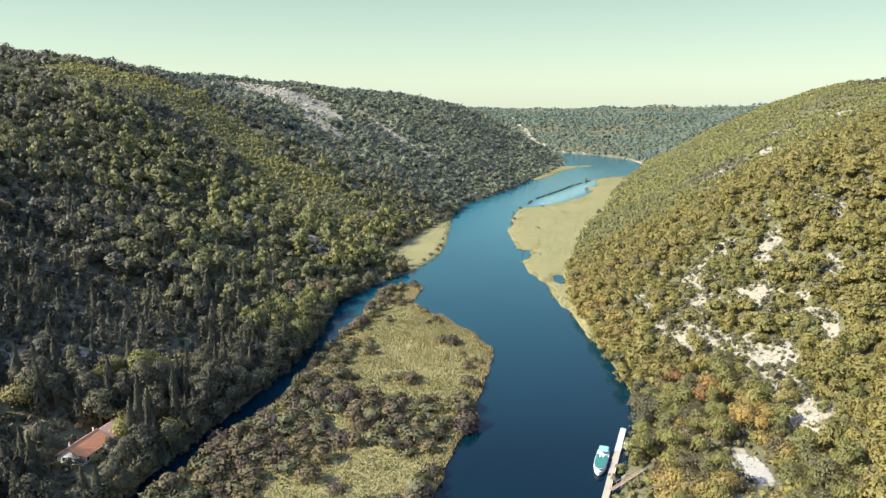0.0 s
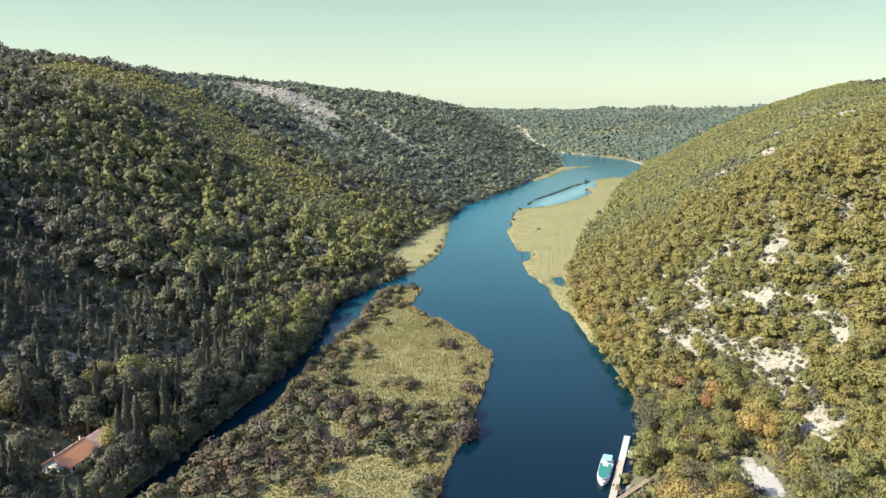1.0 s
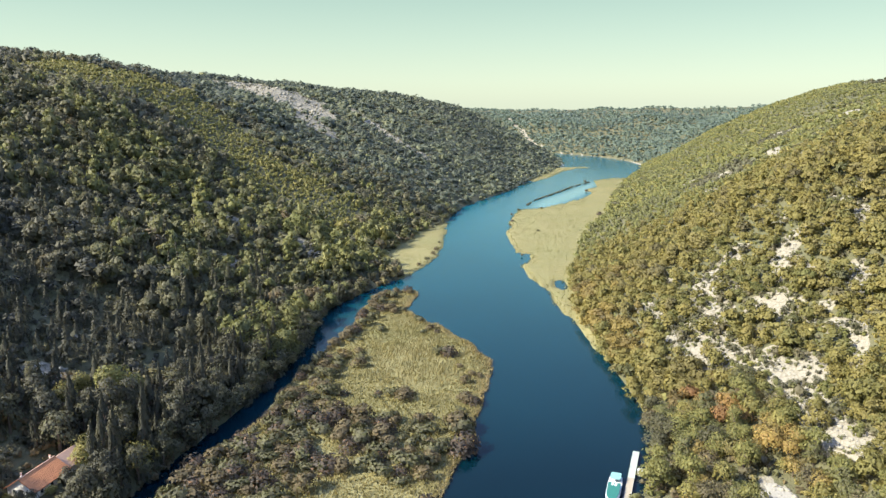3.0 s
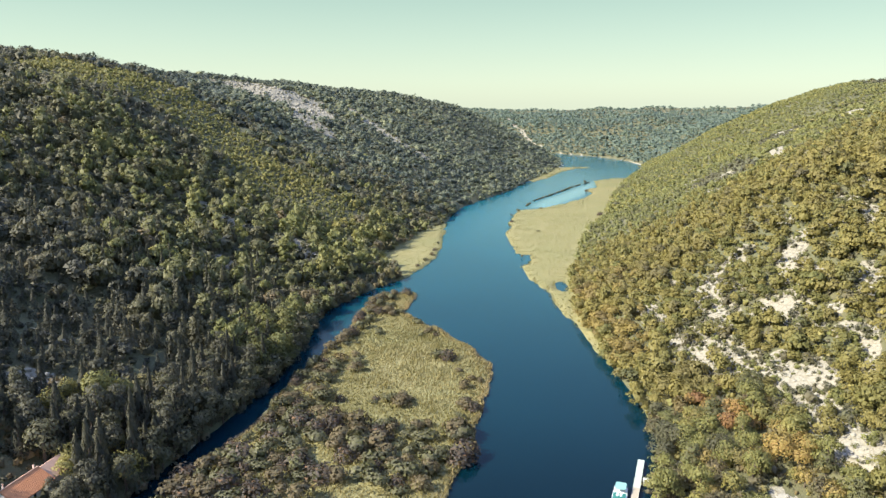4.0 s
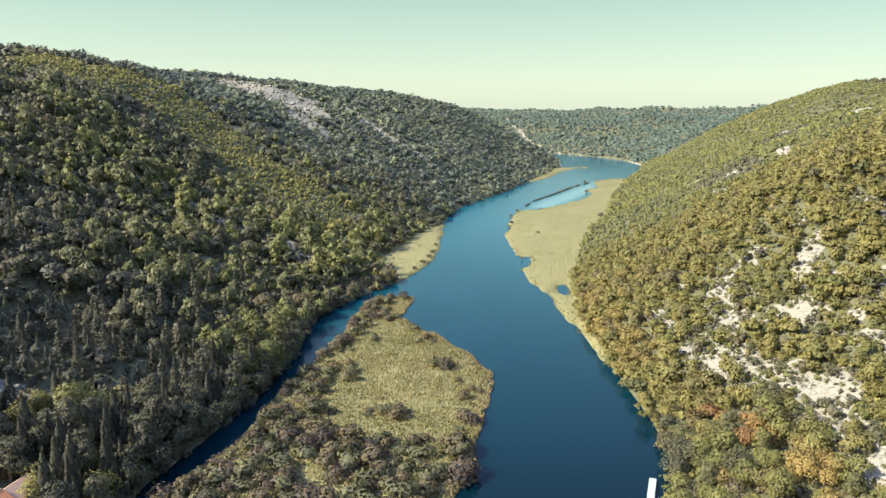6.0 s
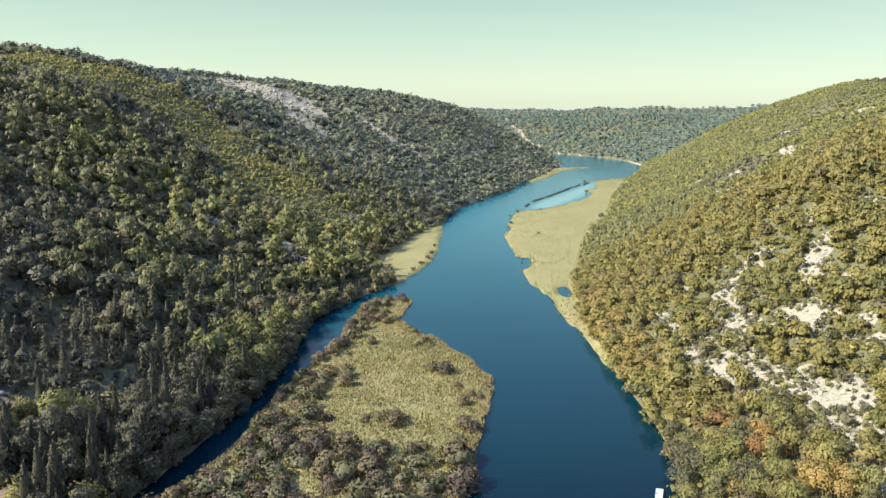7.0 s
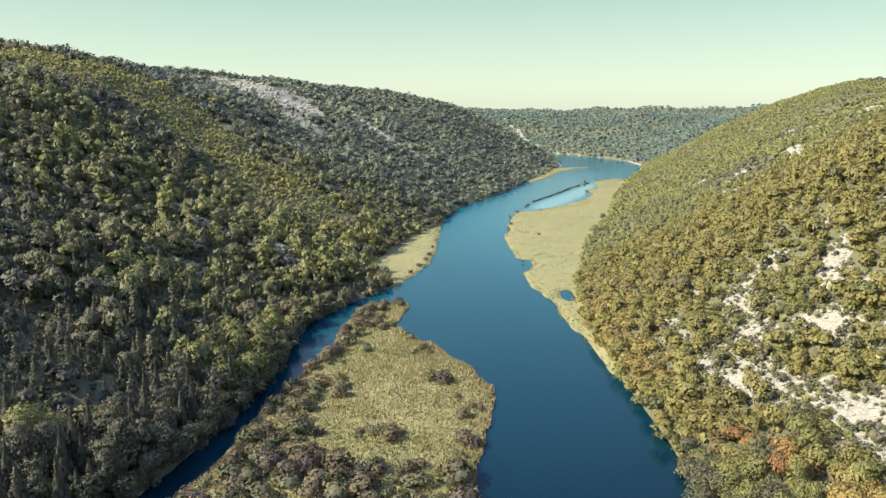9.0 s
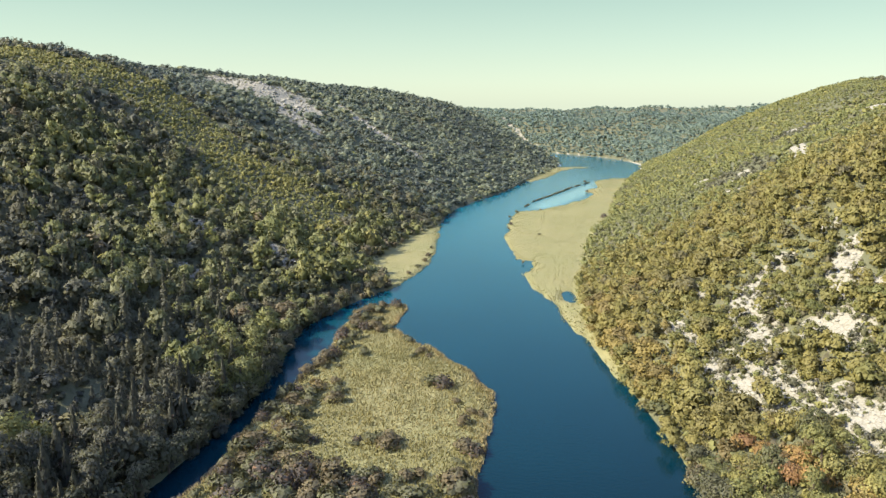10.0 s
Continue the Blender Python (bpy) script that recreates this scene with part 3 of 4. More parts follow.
# groves of one colour on the sunlit bank: x, y, half sizes, kind
GROVES = [(78, 288, 7, 16, "gold"), (74, 316, 6, 14, "gold"), (76, 360, 6, 14, "gold"), (84, 248, 9, 12, "olive"), (84, 226, 4.5, 6, "russet"), (87, 211, 5, 6, "russet"),
          (88, 188, 4, 7, "gold"), (91, 181, 5, 6, "gold"), (72, 208, 9, 12, "dark"), (80, 198, 5, 8, "dark"), (67, 224, 6, 10, "dark"), (73, 186, 7, 6, "brown"),
          (208, 520, 20, 34, "dark"), (262, 560, 22, 26, "dark"), (345, 690, 30, 40, "dark"), (58, 161, 6, 6, "gold"), (67, 153, 6, 6, "gold"), (51, 174, 3, 5, "brown")]


def grove_at(x, y):
    for cx, cy, rx, ry, kind in GROVES:
        if ((x - cx) / rx) ** 2 + ((y - cy) / ry) ** 2 < 1:
            return kind
    return ""


def right_tints(x, y, g, rng):
    n = len(x)
    t = 0.29 + 0.14 * g + rng.normal(0, 0.035, n)
    grey = rng.uniform(0, 1, n) < 0.06
    t = np.where(grey, rng.uniform(0.16, 0.5, n), t)
    foot = away(RIGHT_FOOT, x, y)
    gold = rng.uniform(0, 1, n) < 0.35 * np.exp(-((foot - 10) / 12) ** 2) * (y < 420) * np.clip(g * 3 - 0.9, 0, 1)
    t = np.where(gold, rng.uniform(0.62, 0.74, n), t)
    kinds = np.array([grove_at(a, b) for a, b in zip(x, y)])
    for kind, lo, hi in (("gold", 0.64, 0.71), ("olive", 0.34, 0.44), ("russet", 0.78, 0.90), ("dark", 0.12, 0.24), ("brown", 0.50, 0.60)):
        t = np.where(kinds == kind, rng.uniform(lo, hi, n), t)
    pine = ~gold & (kinds == "") & (rng.uniform(0, 1, n) < 0.55)
    return t, np.where(pine, 3, 0)


def yard(x, y):
    u, w = (x + 99.8) * 0.976 + (y - 178.5) * -0.216, (x + 99.8) * 0.216 + (y - 178.5) * 0.976
    return ((np.abs(u) < 5.8) & (np.abs(w) < 11.2)) | (np.hypot((x - 85.6) / 0.40, y - 170) < 11)


def open_ground(x, y):
    """Garden before the house with nothing tall in it."""
    u, w = (x + 99.8) * 0.976 + (y - 178.5) * -0.216, (x + 99.8) * 0.216 + (y - 178.5) * 0.976
    return (u > -3) & (u < 7) & (w > -13.5) & (w < 1.5)


def clearing(x, y):
    """Low growth alone: west of the gravel yard, below the house and by the gangway."""
    return (np.hypot((x - 83) / 0.70, y - 168) < 12.5) | (away([(84, 176), (77, 148)], x, y) < 6) | ((x > -104) & (x < -88) & (y > 161) & (y < 173)) | (away([(45, 168), (56, 176)], x, y) < 3.4)


def own_tree(x, y):
    """Stretches of the plan where every tree is a thing of its own, and yards with none."""
    return yard(x, y) | ((x > -128) & (x < -62) & (y > 150) & (y < 222)) | ((x > 40) & (x < 100) & (y > 134) & (y < 226))


def flat_size(v):
    return lambda x, y: np.full(x.shape, v)


def none(x, y):
    return np.zeros(x.shape)


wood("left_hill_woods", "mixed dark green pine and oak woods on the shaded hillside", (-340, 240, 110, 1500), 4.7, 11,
     # in the south the wood reaches further out of view to cast shade
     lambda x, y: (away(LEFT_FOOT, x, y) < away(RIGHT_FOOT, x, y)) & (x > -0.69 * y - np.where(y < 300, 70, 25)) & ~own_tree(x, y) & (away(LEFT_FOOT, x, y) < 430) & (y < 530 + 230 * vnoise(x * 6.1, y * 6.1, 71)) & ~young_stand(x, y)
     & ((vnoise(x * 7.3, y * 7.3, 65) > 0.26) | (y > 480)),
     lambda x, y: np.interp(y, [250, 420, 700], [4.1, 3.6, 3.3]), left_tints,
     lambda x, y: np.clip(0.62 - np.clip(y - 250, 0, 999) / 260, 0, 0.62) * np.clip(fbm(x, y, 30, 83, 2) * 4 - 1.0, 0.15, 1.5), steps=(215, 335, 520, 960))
wood("left_ridge_woods", "haze-tinted grey-green woods on the far part of the shaded hillside", (-340, 240, 500, 1500), 6.4, 19,
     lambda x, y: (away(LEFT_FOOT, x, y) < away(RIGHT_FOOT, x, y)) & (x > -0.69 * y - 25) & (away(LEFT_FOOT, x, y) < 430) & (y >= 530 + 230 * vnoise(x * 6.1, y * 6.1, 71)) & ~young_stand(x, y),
     flat_size(4.2), lambda x, y, g, r: (np.clip(left_tints(x, y, g, r)[0] - 0.03 + r.normal(0, 0.07, len(x)), 0, 0.34), np.zeros(len(x), int)), none, rocky=0.26, clear=0.97, leaf=HAZED_RIDGE, steps=(235, 345, 640, 900))
wood("young_pines", "even yellow-green stand of young pines down the slope", (-345, -60, 470, 700), 2.9, 20, young_stand, flat_size(1.75),
     lambda x, y, g, r: (np.clip(0.285 + 0.08 * (g - 0.5) + r.normal(0, 0.02, len(x)), 0, 1), np.zeros(len(x), int)), none, 4)
wood("right_ridge_woods", "fine-grained olive pine woods on the upper sunlit hillside", (60, 580, 410, 1150), 3.8, 26,
     lambda x, y: (away(RIGHT_FOOT, x, y) <= away(LEFT_FOOT, x, y)) & (x < 0.70 * y + 25) & (away(RIGHT_FOOT, x, y) < 350) & (y >= 410 + 90 * vnoise(x * 6.1, y * 6.1, 72)),
     flat_size(2.25), lambda x, y, g, r: (np.clip(right_tints(x, y, g, r)[0] - 0.12, 0.1, 0.5), np.zeros(len(x), int)), none, rocky=0.30, clear=0.9, steps=(290, 380, 430, 620))
wood("right_hill_woods", "sunlit yellow-green pine woods on the hillside", (40, 580, 130, 1150), 4.1, 12,
     lambda x, y: (away(RIGHT_FOOT, x, y) <= away(LEFT_FOOT, x, y)) & (x < 0.70 * y + 25) & ~own_tree(x, y) & (away(RIGHT_FOOT, x, y) < 350) & (y < 410 + 90 * vnoise(x * 6.1, y * 6.1, 72)),
     lambda x, y: np.interp(y, [200, 300, 440, 700], [3.6, 3.1, 2.6, 2.5]), right_tints, none, rocky=0.30, clear=0.92, steps=(230, 360, 560, 800))
wood("far_woods", "distant haze-tinted green woods round the river bend", (-500, 1300, 1000, 2600), 7.6, 13,
     lambda x, y: (away(RIGHT_FOOT, x, y) <= away(LEFT_FOOT, x, y)) & (y > 1150) & (away(RIGHT_FOOT, x, y) < 600) & ((away(RIGHT_FOOT, x, y) < 330) | (vnoise(x * 5.3, y * 5.3, 73) > 0.62)), flat_size(4.9), lambda x, y, g, r: (np.minimum(left_tints(x, y, g, r)[0], 0.3) * 0.7 + 0.08, np.zeros(len(x), int)), none, leaf=HAZED_LEAF)
wood("plateau_woods", "woods along the plateau edge", (-1100, 1300, 250, 1600), 8.5, 14,
     lambda x, y: ((x < -340) | (away(LEFT_FOOT, x, y) > 430)) & (x < 0) & (x > -0.75 * y - 60) & (y < 1300) & (away(LEFT_FOOT, x, y) < 510) | ((x > 580) | (away(RIGHT_FOOT, x, y) > 350)) & (x > 300) & (x < 0.75 * y + 60) & (y < 1150) & (away(RIGHT_FOOT, x, y) < 450), flat_size(3.7), left_tints, none)
wood("right_understory", "low grey-green and straw scrub between the sunlit pines", (70, 230, 160, 440), 3.0, 27,
     lambda x, y: (away(RIGHT_FOOT, x, y) <= away(LEFT_FOOT, x, y)) & ~own_tree(x, y) & (bare(x, y) < 0.50), flat_size(1.25),
     lambda x, y, g, r: (r.choice([0.24, 0.30, 0.36, 0.42, 0.5], len(x)), np.zeros(len(x), int)), none, 4)
wood("undergrowth", "low brown and olive undergrowth below the bank trees", (-130, 126, 134, 236), 2.7, 15,
     # left-bank browns also stand in for the warm tone of the shade
     lambda x, y: own_tree(x, y) & ~yard(x, y) & (away([(45, 168), (56, 176)], x, y) > 1.5), lambda x, y: np.where(clearing(x, y), 1.25, 1.7), lambda x, y, g, r: (np.where(x > 0, r.uniform(0.15, 0.62, len(x)), r.choice([0.03, 0.08, 0.5, 0.56, 0.6], len(x))), np.zeros(len(x), int)), none, 3, 0.62)
wood("scree_shrubs", "small round olive shrubs scattered on the pale scree", (70, 240, 155, 420), 2.05, 16,
     lambda x, y: (bare(x, y) > 0.24) & ~yard(x, y), lambda x, y: 0.75 + 1.3 * vnoise(x * 3.1, y * 3.1, 67) ** 2,
     lambda x, y, g, r: (r.choice([0.08, 0.14, 0.20, 0.26, 0.5], len(x)), np.zeros(len(x), int)), none, 2, 0.95)


wood("cliff_shrubs", "low dark shrubs on the bare limestone brow", (-290, -10, 740, 980), 6.0, 17,
     lambda x, y: bare(x, y) > 0.30, flat_size(1.5), left_tints, none, 3, 0.8)


wood("left_understory", "dark low scrub between the hillside trees", (-300, 0, 150, 500), 4.0, 18,
     lambda x, y: (away(LEFT_FOOT, x, y) < away(RIGHT_FOOT, x, y)) & (x > -0.69 * y - 25) & ~own_tree(x, y), flat_size(1.7),
     lambda x, y, g, r: (r.uniform(0.0, 0.14, len(x)) + 0.45 * (r.uniform(0, 1, len(x)) < 0.15), np.zeros(len(x), int)), none, 4, 0.62)


# ---- single trees and bushes ----
def part(name, bm, mat, parent, label=""):
    me = bm
    if isinstance(bm, bmesh.types.BMesh):
        me = bpy.data.meshes.new(name)
        bm.to_mesh(me)
        bm.free()
    if mat and not me.materials:
        me.materials.append(mat)
    ob = new(name, me)
    ob.parent = parent
    return tagged(ob, label)


def tube(bm, a, b, r0, r1, sides=6):
    """A tapered limb from a to b."""
    a, b = Vector(a), Vector(b)
    q = (b - a).to_track_quat("Z", "Y")
    rings = []
    for p, r in ((a, r0), (b, r1)):
        rings.append([bm.verts.new(p + q @ Vector((r * math.cos(k * 6.2832 / sides), r * math.sin(k * 6.2832 / sides), 0))) for k in range(sides)])
    for k in range(sides):
        bm.faces.new((rings[0][k], rings[0][(k + 1) % sides], rings[1][(k + 1) % sides], rings[1][k]))
    bm.faces.new(rings[1])
    bm.faces.new(rings[0][::-1])


def leaf_mesh(name, pair, tint, rng, mat):
    tri, nor = pair
    me = link(name, tri.reshape(-1, 3), np.arange(tri.size // 3).reshape(-1, 3), [mat], 3, nor.reshape(-1, 3))
    t = np.repeat(np.clip(tint + rng.normal(0, 0.03, len(tri)), 0, 1), 3)
    attribute(me, "tint", t)
    return me


def limb_mesh(rng, high, crown_base, rad, stems=1, sides=6):
    bm = bmesh.new()
    for s in range(stems):
        ox, oy = (0, 0) if stems == 1 else (rng.uniform(-0.3, 0.3) * rad, rng.uniform(-0.3, 0.3) * rad)
        lean = Vector((ox + rng.uniform(-0.3, 0.3), oy + rng.uniform(-0.3, 0.3), high * 0.8))
        r = 0.035 * high / math.sqrt(stems)
        mid = lean * 0.45
        tube(bm, (ox * 0.3, oy * 0.3, -0.6), mid, r, r * 0.75, sides)
        tube(bm, mid, lean, r * 0.75, r * 0.2, sides)
        for k in range(5 if stems == 1 else 2):
            f = rng.uniform(crown_base, 0.9)
            a = rng.uniform(0, 6.283)
            base = lean * f
            tip = base + Vector((math.cos(a) * rad * 0.75, math.sin(a) * rad * 0.75, high * 0.14))
            tube(bm, base, tip, r * 0.4 * (1.1 - f), r * 0.08, 3)
    return bm


TREE_SORTS = {   # sort: crown, radius, height, lift of the crown, tints, label
    "pine": ("pine", 3.6, 9.0, 0.02, (0.05, 0.11, 0.18, 0.28), "broad green pine with a ragged layered crown on the wooded bank"),
    "oak": ("round", 3.5, 6.2, 0.04, (0.33, 0.42, 0.50), "olive-green broadleaf tree with a dense rounded crown on the bank"),
    "gold": ("round", 3.7, 6.6, 0.05, (0.68, 0.71, 0.74), "golden yellow autumn tree with a full crown near the water"),
    "russet": ("round", 3.4, 5.8, 0.05, (0.80, 0.88), "orange-red autumn tree with a rounded crown on the slope"),
    "deep": ("round", 3.7, 7.6, 0.05, (0.12, 0.20, 0.27), "deep green broadleaf tree with a dense tall crown on the bank"),
    "cypress": ("spire", 2.2, 10.5, 0.03, (0.0, 0.02, 0.05), "dark narrow spire-shaped conifer on the shaded bank"),
    "grey": ("bush", 3.0, 4.8, 0.04, (0.56, 0.98), "nearly leafless grey-brown tree on the bank"),
}


def make_tree(sort, tint, rng):
    shape, rad, high, lift, _, label = TREE_SORTS[sort]
    tree = new("cypress_tree" if sort == "cypress" else "tree")
    n = {"round": 950, "spire": 620, "bush": 560, "pine": 950}[shape]
    if shape == "round":
        pair = leaves(rng, n, rad, high * (1 - lift), 14, 3.1 * rad / math.sqrt(n))
    elif shape == "pine":
        pair = tiers(rng, n, rad, high * (1 - lift), 15, 2.9 * rad / math.sqrt(n))
    elif shape == "spire":
        pair = spire(rng, n, rad, high * (1 - lift), 5.0 * rad / math.sqrt(n))
    else:
        pair = bare_bush(rng, n, rad, high * (1 - lift), 2.5 * rad / math.sqrt(n))
    pair[0][:, :, 2] += high * lift
    part("trunk", limb_mesh(rng, high, 0.3, rad), BARK, tree, "grey-brown bark")
    part("crown", leaf_mesh("crown", pair, tint, rng, LEAF), None, tree)
    return tagged(tree, label, "tree", "trees along the banks")


def own_trees(box, step, seed, choose, keep, least=0.7, most=1.25):
    x, y, rng = scatter(*box, step, seed)
    ok = keep(x, y)
    x, y = x[ok], y[ok]
    z = height(x, y)
    for px, py, pz in zip(x, y, z):
        sort = choose(px, py, rng)
        k = int(rng.integers(0, 4)) % len(TREE_SORTS[sort][4])
        # left-bank pines take the darker tints, shade put into their colour
        if sort == "pine":
            k = k // 2 + 2 if px > 0 else k // 2
        s = rng.uniform(least, most)
        m = Matrix.LocRotScale((px, py, pz - 0.2), Euler((0, 0, rng.uniform(0, 6.283))), (s, s, s * rng.uniform(0.85, 1.15)))
        if (sort, k) not in MODELS:
            t = make_tree(sort, TREE_SORTS[sort][4][k], rng)
            MODELS[sort, k] = t
            t.matrix_basis = m
        else:
            t = MODELS[sort, k]
            c = copy_thing(t, Matrix())
            c.matrix_basis = m


MODELS = {}


def left_sort(x, y, rng):
    u = rng.uniform()
    if x > -76:
        return "grey" if u < 0.2 else "deep" if u < 0.6 else "pine"
    return "cypress" if u < 0.48 else "pine" if u < 0.82 else "deep" if u < 0.93 else "oak"


def right_sort(x, y, rng):
    u = rng.uniform()
    kind = grove_at(x, y)
    if kind == "russet":
        return "russet"
    if kind == "gold":
        return "gold" if u < 0.8 else "oak"
    if kind == "dark":
        return "deep" if u < 0.7 else "oak" if u < 0.9 else "pine"
    if kind == "olive":
        return "oak"
    if kind == "brown":
        return "grey" if u < 0.5 else "oak"
    if x < 80:
        return "oak" if u < 0.45 else "gold" if u < 0.58 else "pine" if u < 0.93 else "grey"
    return "gold" if u < 0.12 else "pine" if u < 0.7 else "oak"


def off_yard(x, y):
    lit = np.abs((x + 101) * 0.27 - (y - 178) * 0.96) < 9      # low growth up-sun of the house
    lit &= (x > -121) & (x < -101)
    return own_tree(x, y) & ~yard(x, y) & ~lit & ~open_ground(x, y) & ~clearing(x, y) & (signed(VALLEY, x, y) < 0.5)


own_trees((-128, -60, 150, 222), 5.7, 21, left_sort, lambda x, y: off_yard(x, y) & (bare(x, y) < 0.42), 1.0, 1.65)
own_trees((40, 100, 134, 226), 4.9, 22, right_sort, lambda x, y: off_yard(x, y) & (bare(x, y) < 0.48) & (away([(58.6, 204.4), (36.6, 146)], x, y) > 4.5) & ~((x < 57) & (y < 169) & (y > 157)), 0.7, 1.2)


def big_pines():
    """The tall pale pines that lean over the channel."""
    rng = np.random.default_rng(23)
    model = None
    for x, y in ((-63, 298), (-61, 286), (-69, 290), (-66, 308), (-73, 300), (-76, 283), (-62, 274), (-70, 276), (-64, 320), (-66, 264), (-70, 268), (-77, 266)):
        s = rng.uniform(1.3, 1.75)
        c = copy_thing(model, Matrix()) if model else make_tree("pine", 0.25, rng)
        model = model or c
        c.matrix_basis = Matrix.LocRotScale((x, y, float(height(np.array([x * 1.0]), np.array([y * 1.0]))[0]) - 0.3), Euler((0, 0, rng.uniform(0, 6.283))), (s, s, s))


big_pines()


def shore_trees():
    """A close row of dark trees that overhang the side channel."""
    rng = np.random.default_rng(26)
    for (x0, y0), (x1, y1) in zip(LEFT_FOOT[2:11], LEFT_FOOT[3:12]):
        for k in range(int(math.hypot(x1 - x0, y1 - y0) / 4.8)):
            f = (k + rng.uniform(0, 1)) * 4.8 / math.hypot(x1 - x0, y1 - y0)
            x, y = x0 + f * (x1 - x0) - rng.uniform(-0.3, 2.2), y0 + f * (y1 - y0)
            if y < 140:
                continue
            u, s = rng.uniform(), rng.uniform(0.9, 1.35) * np.interp(y, [150, 260, 400], [1.1, 1.0, 0.75])
            sort, k2 = ("deep", 0) if u < 0.4 else ("deep", 1) if u < 0.6 else ("grey", 0) if u < 0.72 else ("cypress", 0) if u < 0.85 and y < 270 else ("pine", 1)
            c = copy_thing(MODELS[sort, k2], Matrix())
            c.matrix_basis = Matrix.LocRotScale((x, y, max(0.0, float(height(np.array([x]), np.array([y]))[0])) - 0.3), Euler((0, 0, rng.uniform(0, 6.283))), (s, s, s))


shore_trees()


def tall_conifers():
    """High dark trees above the house and the side channel, some added out of view for the shade they cast on the bank.
    """
    rng = np.random.default_rng(24)
    feet = [q[1] for q in LEFT_FOOT], [q[0] for q in LEFT_FOOT]
    rows = []
    for k, y in enumerate(range(198, 268, 6)):
        for j, back in enumerate((5, 11, 17)):
            rows.append((float(np.interp(y, *feet)) - back + rng.uniform(-1.5, 1.5), y + rng.uniform(-2, 2), ("cypress", "deep", "pine", "cypress")[(k + 2 * j) % 4]))
    # several of the listed trees stand unseen, added to shade the ground below the house
    for x, y, sort in rows + [(-113, 150, "pine"), (-108, 153, "pine"), (-120, 150, "pine"),
                       (-118, 186, "cypress"), (-121, 193, "pine"), (-104, 157, "cypress"), (-101, 150, "pine")]:
        s = rng.uniform(1.3, 1.75)
        c = copy_thing(MODELS[sort, 0], Matrix())
        c.matrix_basis = Matrix.LocRotScale((x, y, float(height(np.array([x * 1.0]), np.array([y * 1.0]))[0]) - 0.3), Euler((0, 0, rng.uniform(0, 6.283))), (s * 0.8, s * 0.8, s))


tall_conifers()


def garden_trees():
    """Trees close round the house and the landing."""
    rng = np.random.default_rng(25)
    for x, y, s, sort in ((-93.0, 182.5, 1.12, "oak"), (-95.6, 188.0, 1.2, "oak"), (-94.2, 176.0, 0.56, "pine"), (-95.1, 171.0, 0.50, "oak"), (-97.6, 166.8, 0.50, "pine"), (-103.8, 167.2, 0.46, "oak"), (-100.6, 166.6, 0.48, "pine"),
                          (-90.0, 177.5, 0.9, "pine"), (-107.6, 171.5, 0.8, "pine"),
                          (57.5, 162.0, 1.05, "gold"), (62.0, 156.5, 1.15, "gold"), (67.0, 150.5, 1.1, "oak"), (84.5, 188.5, 1.05, "gold"), (91.5, 191.0, 1.0, "gold"),
                          (58.6, 181.5, 0.85, "grey"), (61.0, 185.5, 0.9, "oak"), (95.0, 172.0, 1.0, "gold")):
        c = copy_thing(MODELS[sort, 0], Matrix())
        c.matrix_basis = Matrix.LocRotScale((x, y, float(height(np.array([x]), np.array([y]))[0]) - 0.3), Euler((0, 0, rng.uniform(0, 6.283))), (s, s, s))


garden_trees()


# ---- island: reeds and bushes ----
def reeds(name, label, box, step, seed, keep, tall, blades, tint, rim_tint):
    x, y, rng = scatter(*box, step, seed)
    d = marsh_depth(x, y)
    ok = (d > 0.2) & keep(x, y)
    x, y, d = x[ok], y[ok], d[ok]
    n = len(x)
    z = height(x, y) - 0.1
    rim = np.exp(-d / 2.5)
    h = tall * rng.uniform(0.6, 1.2, n) * (1 + 0.5 * rim) * (0.6 + 0.8 * fbm(x, y, 9, 51, 3)) * (0.45 + 1.1 * vnoise(x / 1.2, y / 1.2, 53))
    t = tint + 0.4 * (fbm(x, y, 26, 55, 4) - 0.5) + rim_tint * rim + rng.normal(0, 0.03, n) - 0.25 * ((x < 30) & (y > 395)) + np.where(y > 395, 0.9, 0.15) * (fbm(x, y, 70, 57, 3) - 0.5)
    vs = []
    for k in range(blades):
        a = rng.uniform(0, 6.283, n)
        w = 0.13 * step + 0.04
        ox, oy = rng.normal(0, 0.25 * step, n), rng.normal(0, 0.25 * step, n)
        lx, ly = rng.normal(0, 0.25, n) * h + 0.1 * h, rng.normal(0, 0.25, n) * h
        c, s = np.cos(a) * w, np.sin(a) * w
        vs.append(np.stack([np.stack([x + ox - c, y + oy - s, z], 1), np.stack([x + ox + c, y + oy + s, z], 1),
                            np.stack([x + ox + lx, y + oy + ly, z + h], 1)], 1))
    v = np.concatenate(vs).reshape(-1, 3)
    up = rng.normal(0, 0.1, (len(v) // 3, 3)) + np.array([0, 0, 1.0])
    me = link(name, v, np.arange(len(v)).reshape(-1, 3), [REED], 3, np.repeat(up / np.linalg.norm(up, axis=1)[:, None], 3, 0))
    attribute(me, "tint", np.repeat(np.tile(np.clip(t, 0, 1), blades), 3))
    return tagged(new(name, me), label, "reeds", kind="stuff")


reeds("island_reeds", "yellow-green reed bed covering the river island", (-92, 30, 140, 392), 0.75, 31,
      lambda x, y: inside(ISLAND, *wobble(x, y)), 0.75, 6, 0.33, 0.45)
reeds("bank_reeds", "straw-coloured reed beds along the far banks", (-45, 320, 246, 1140), 1.5, 32,
      lambda x, y: ~inside(ISLAND, *wobble(x, y)) & (signed(VALLEY, x, y) > -2), 0.36, 4, 0.08, 0.2)

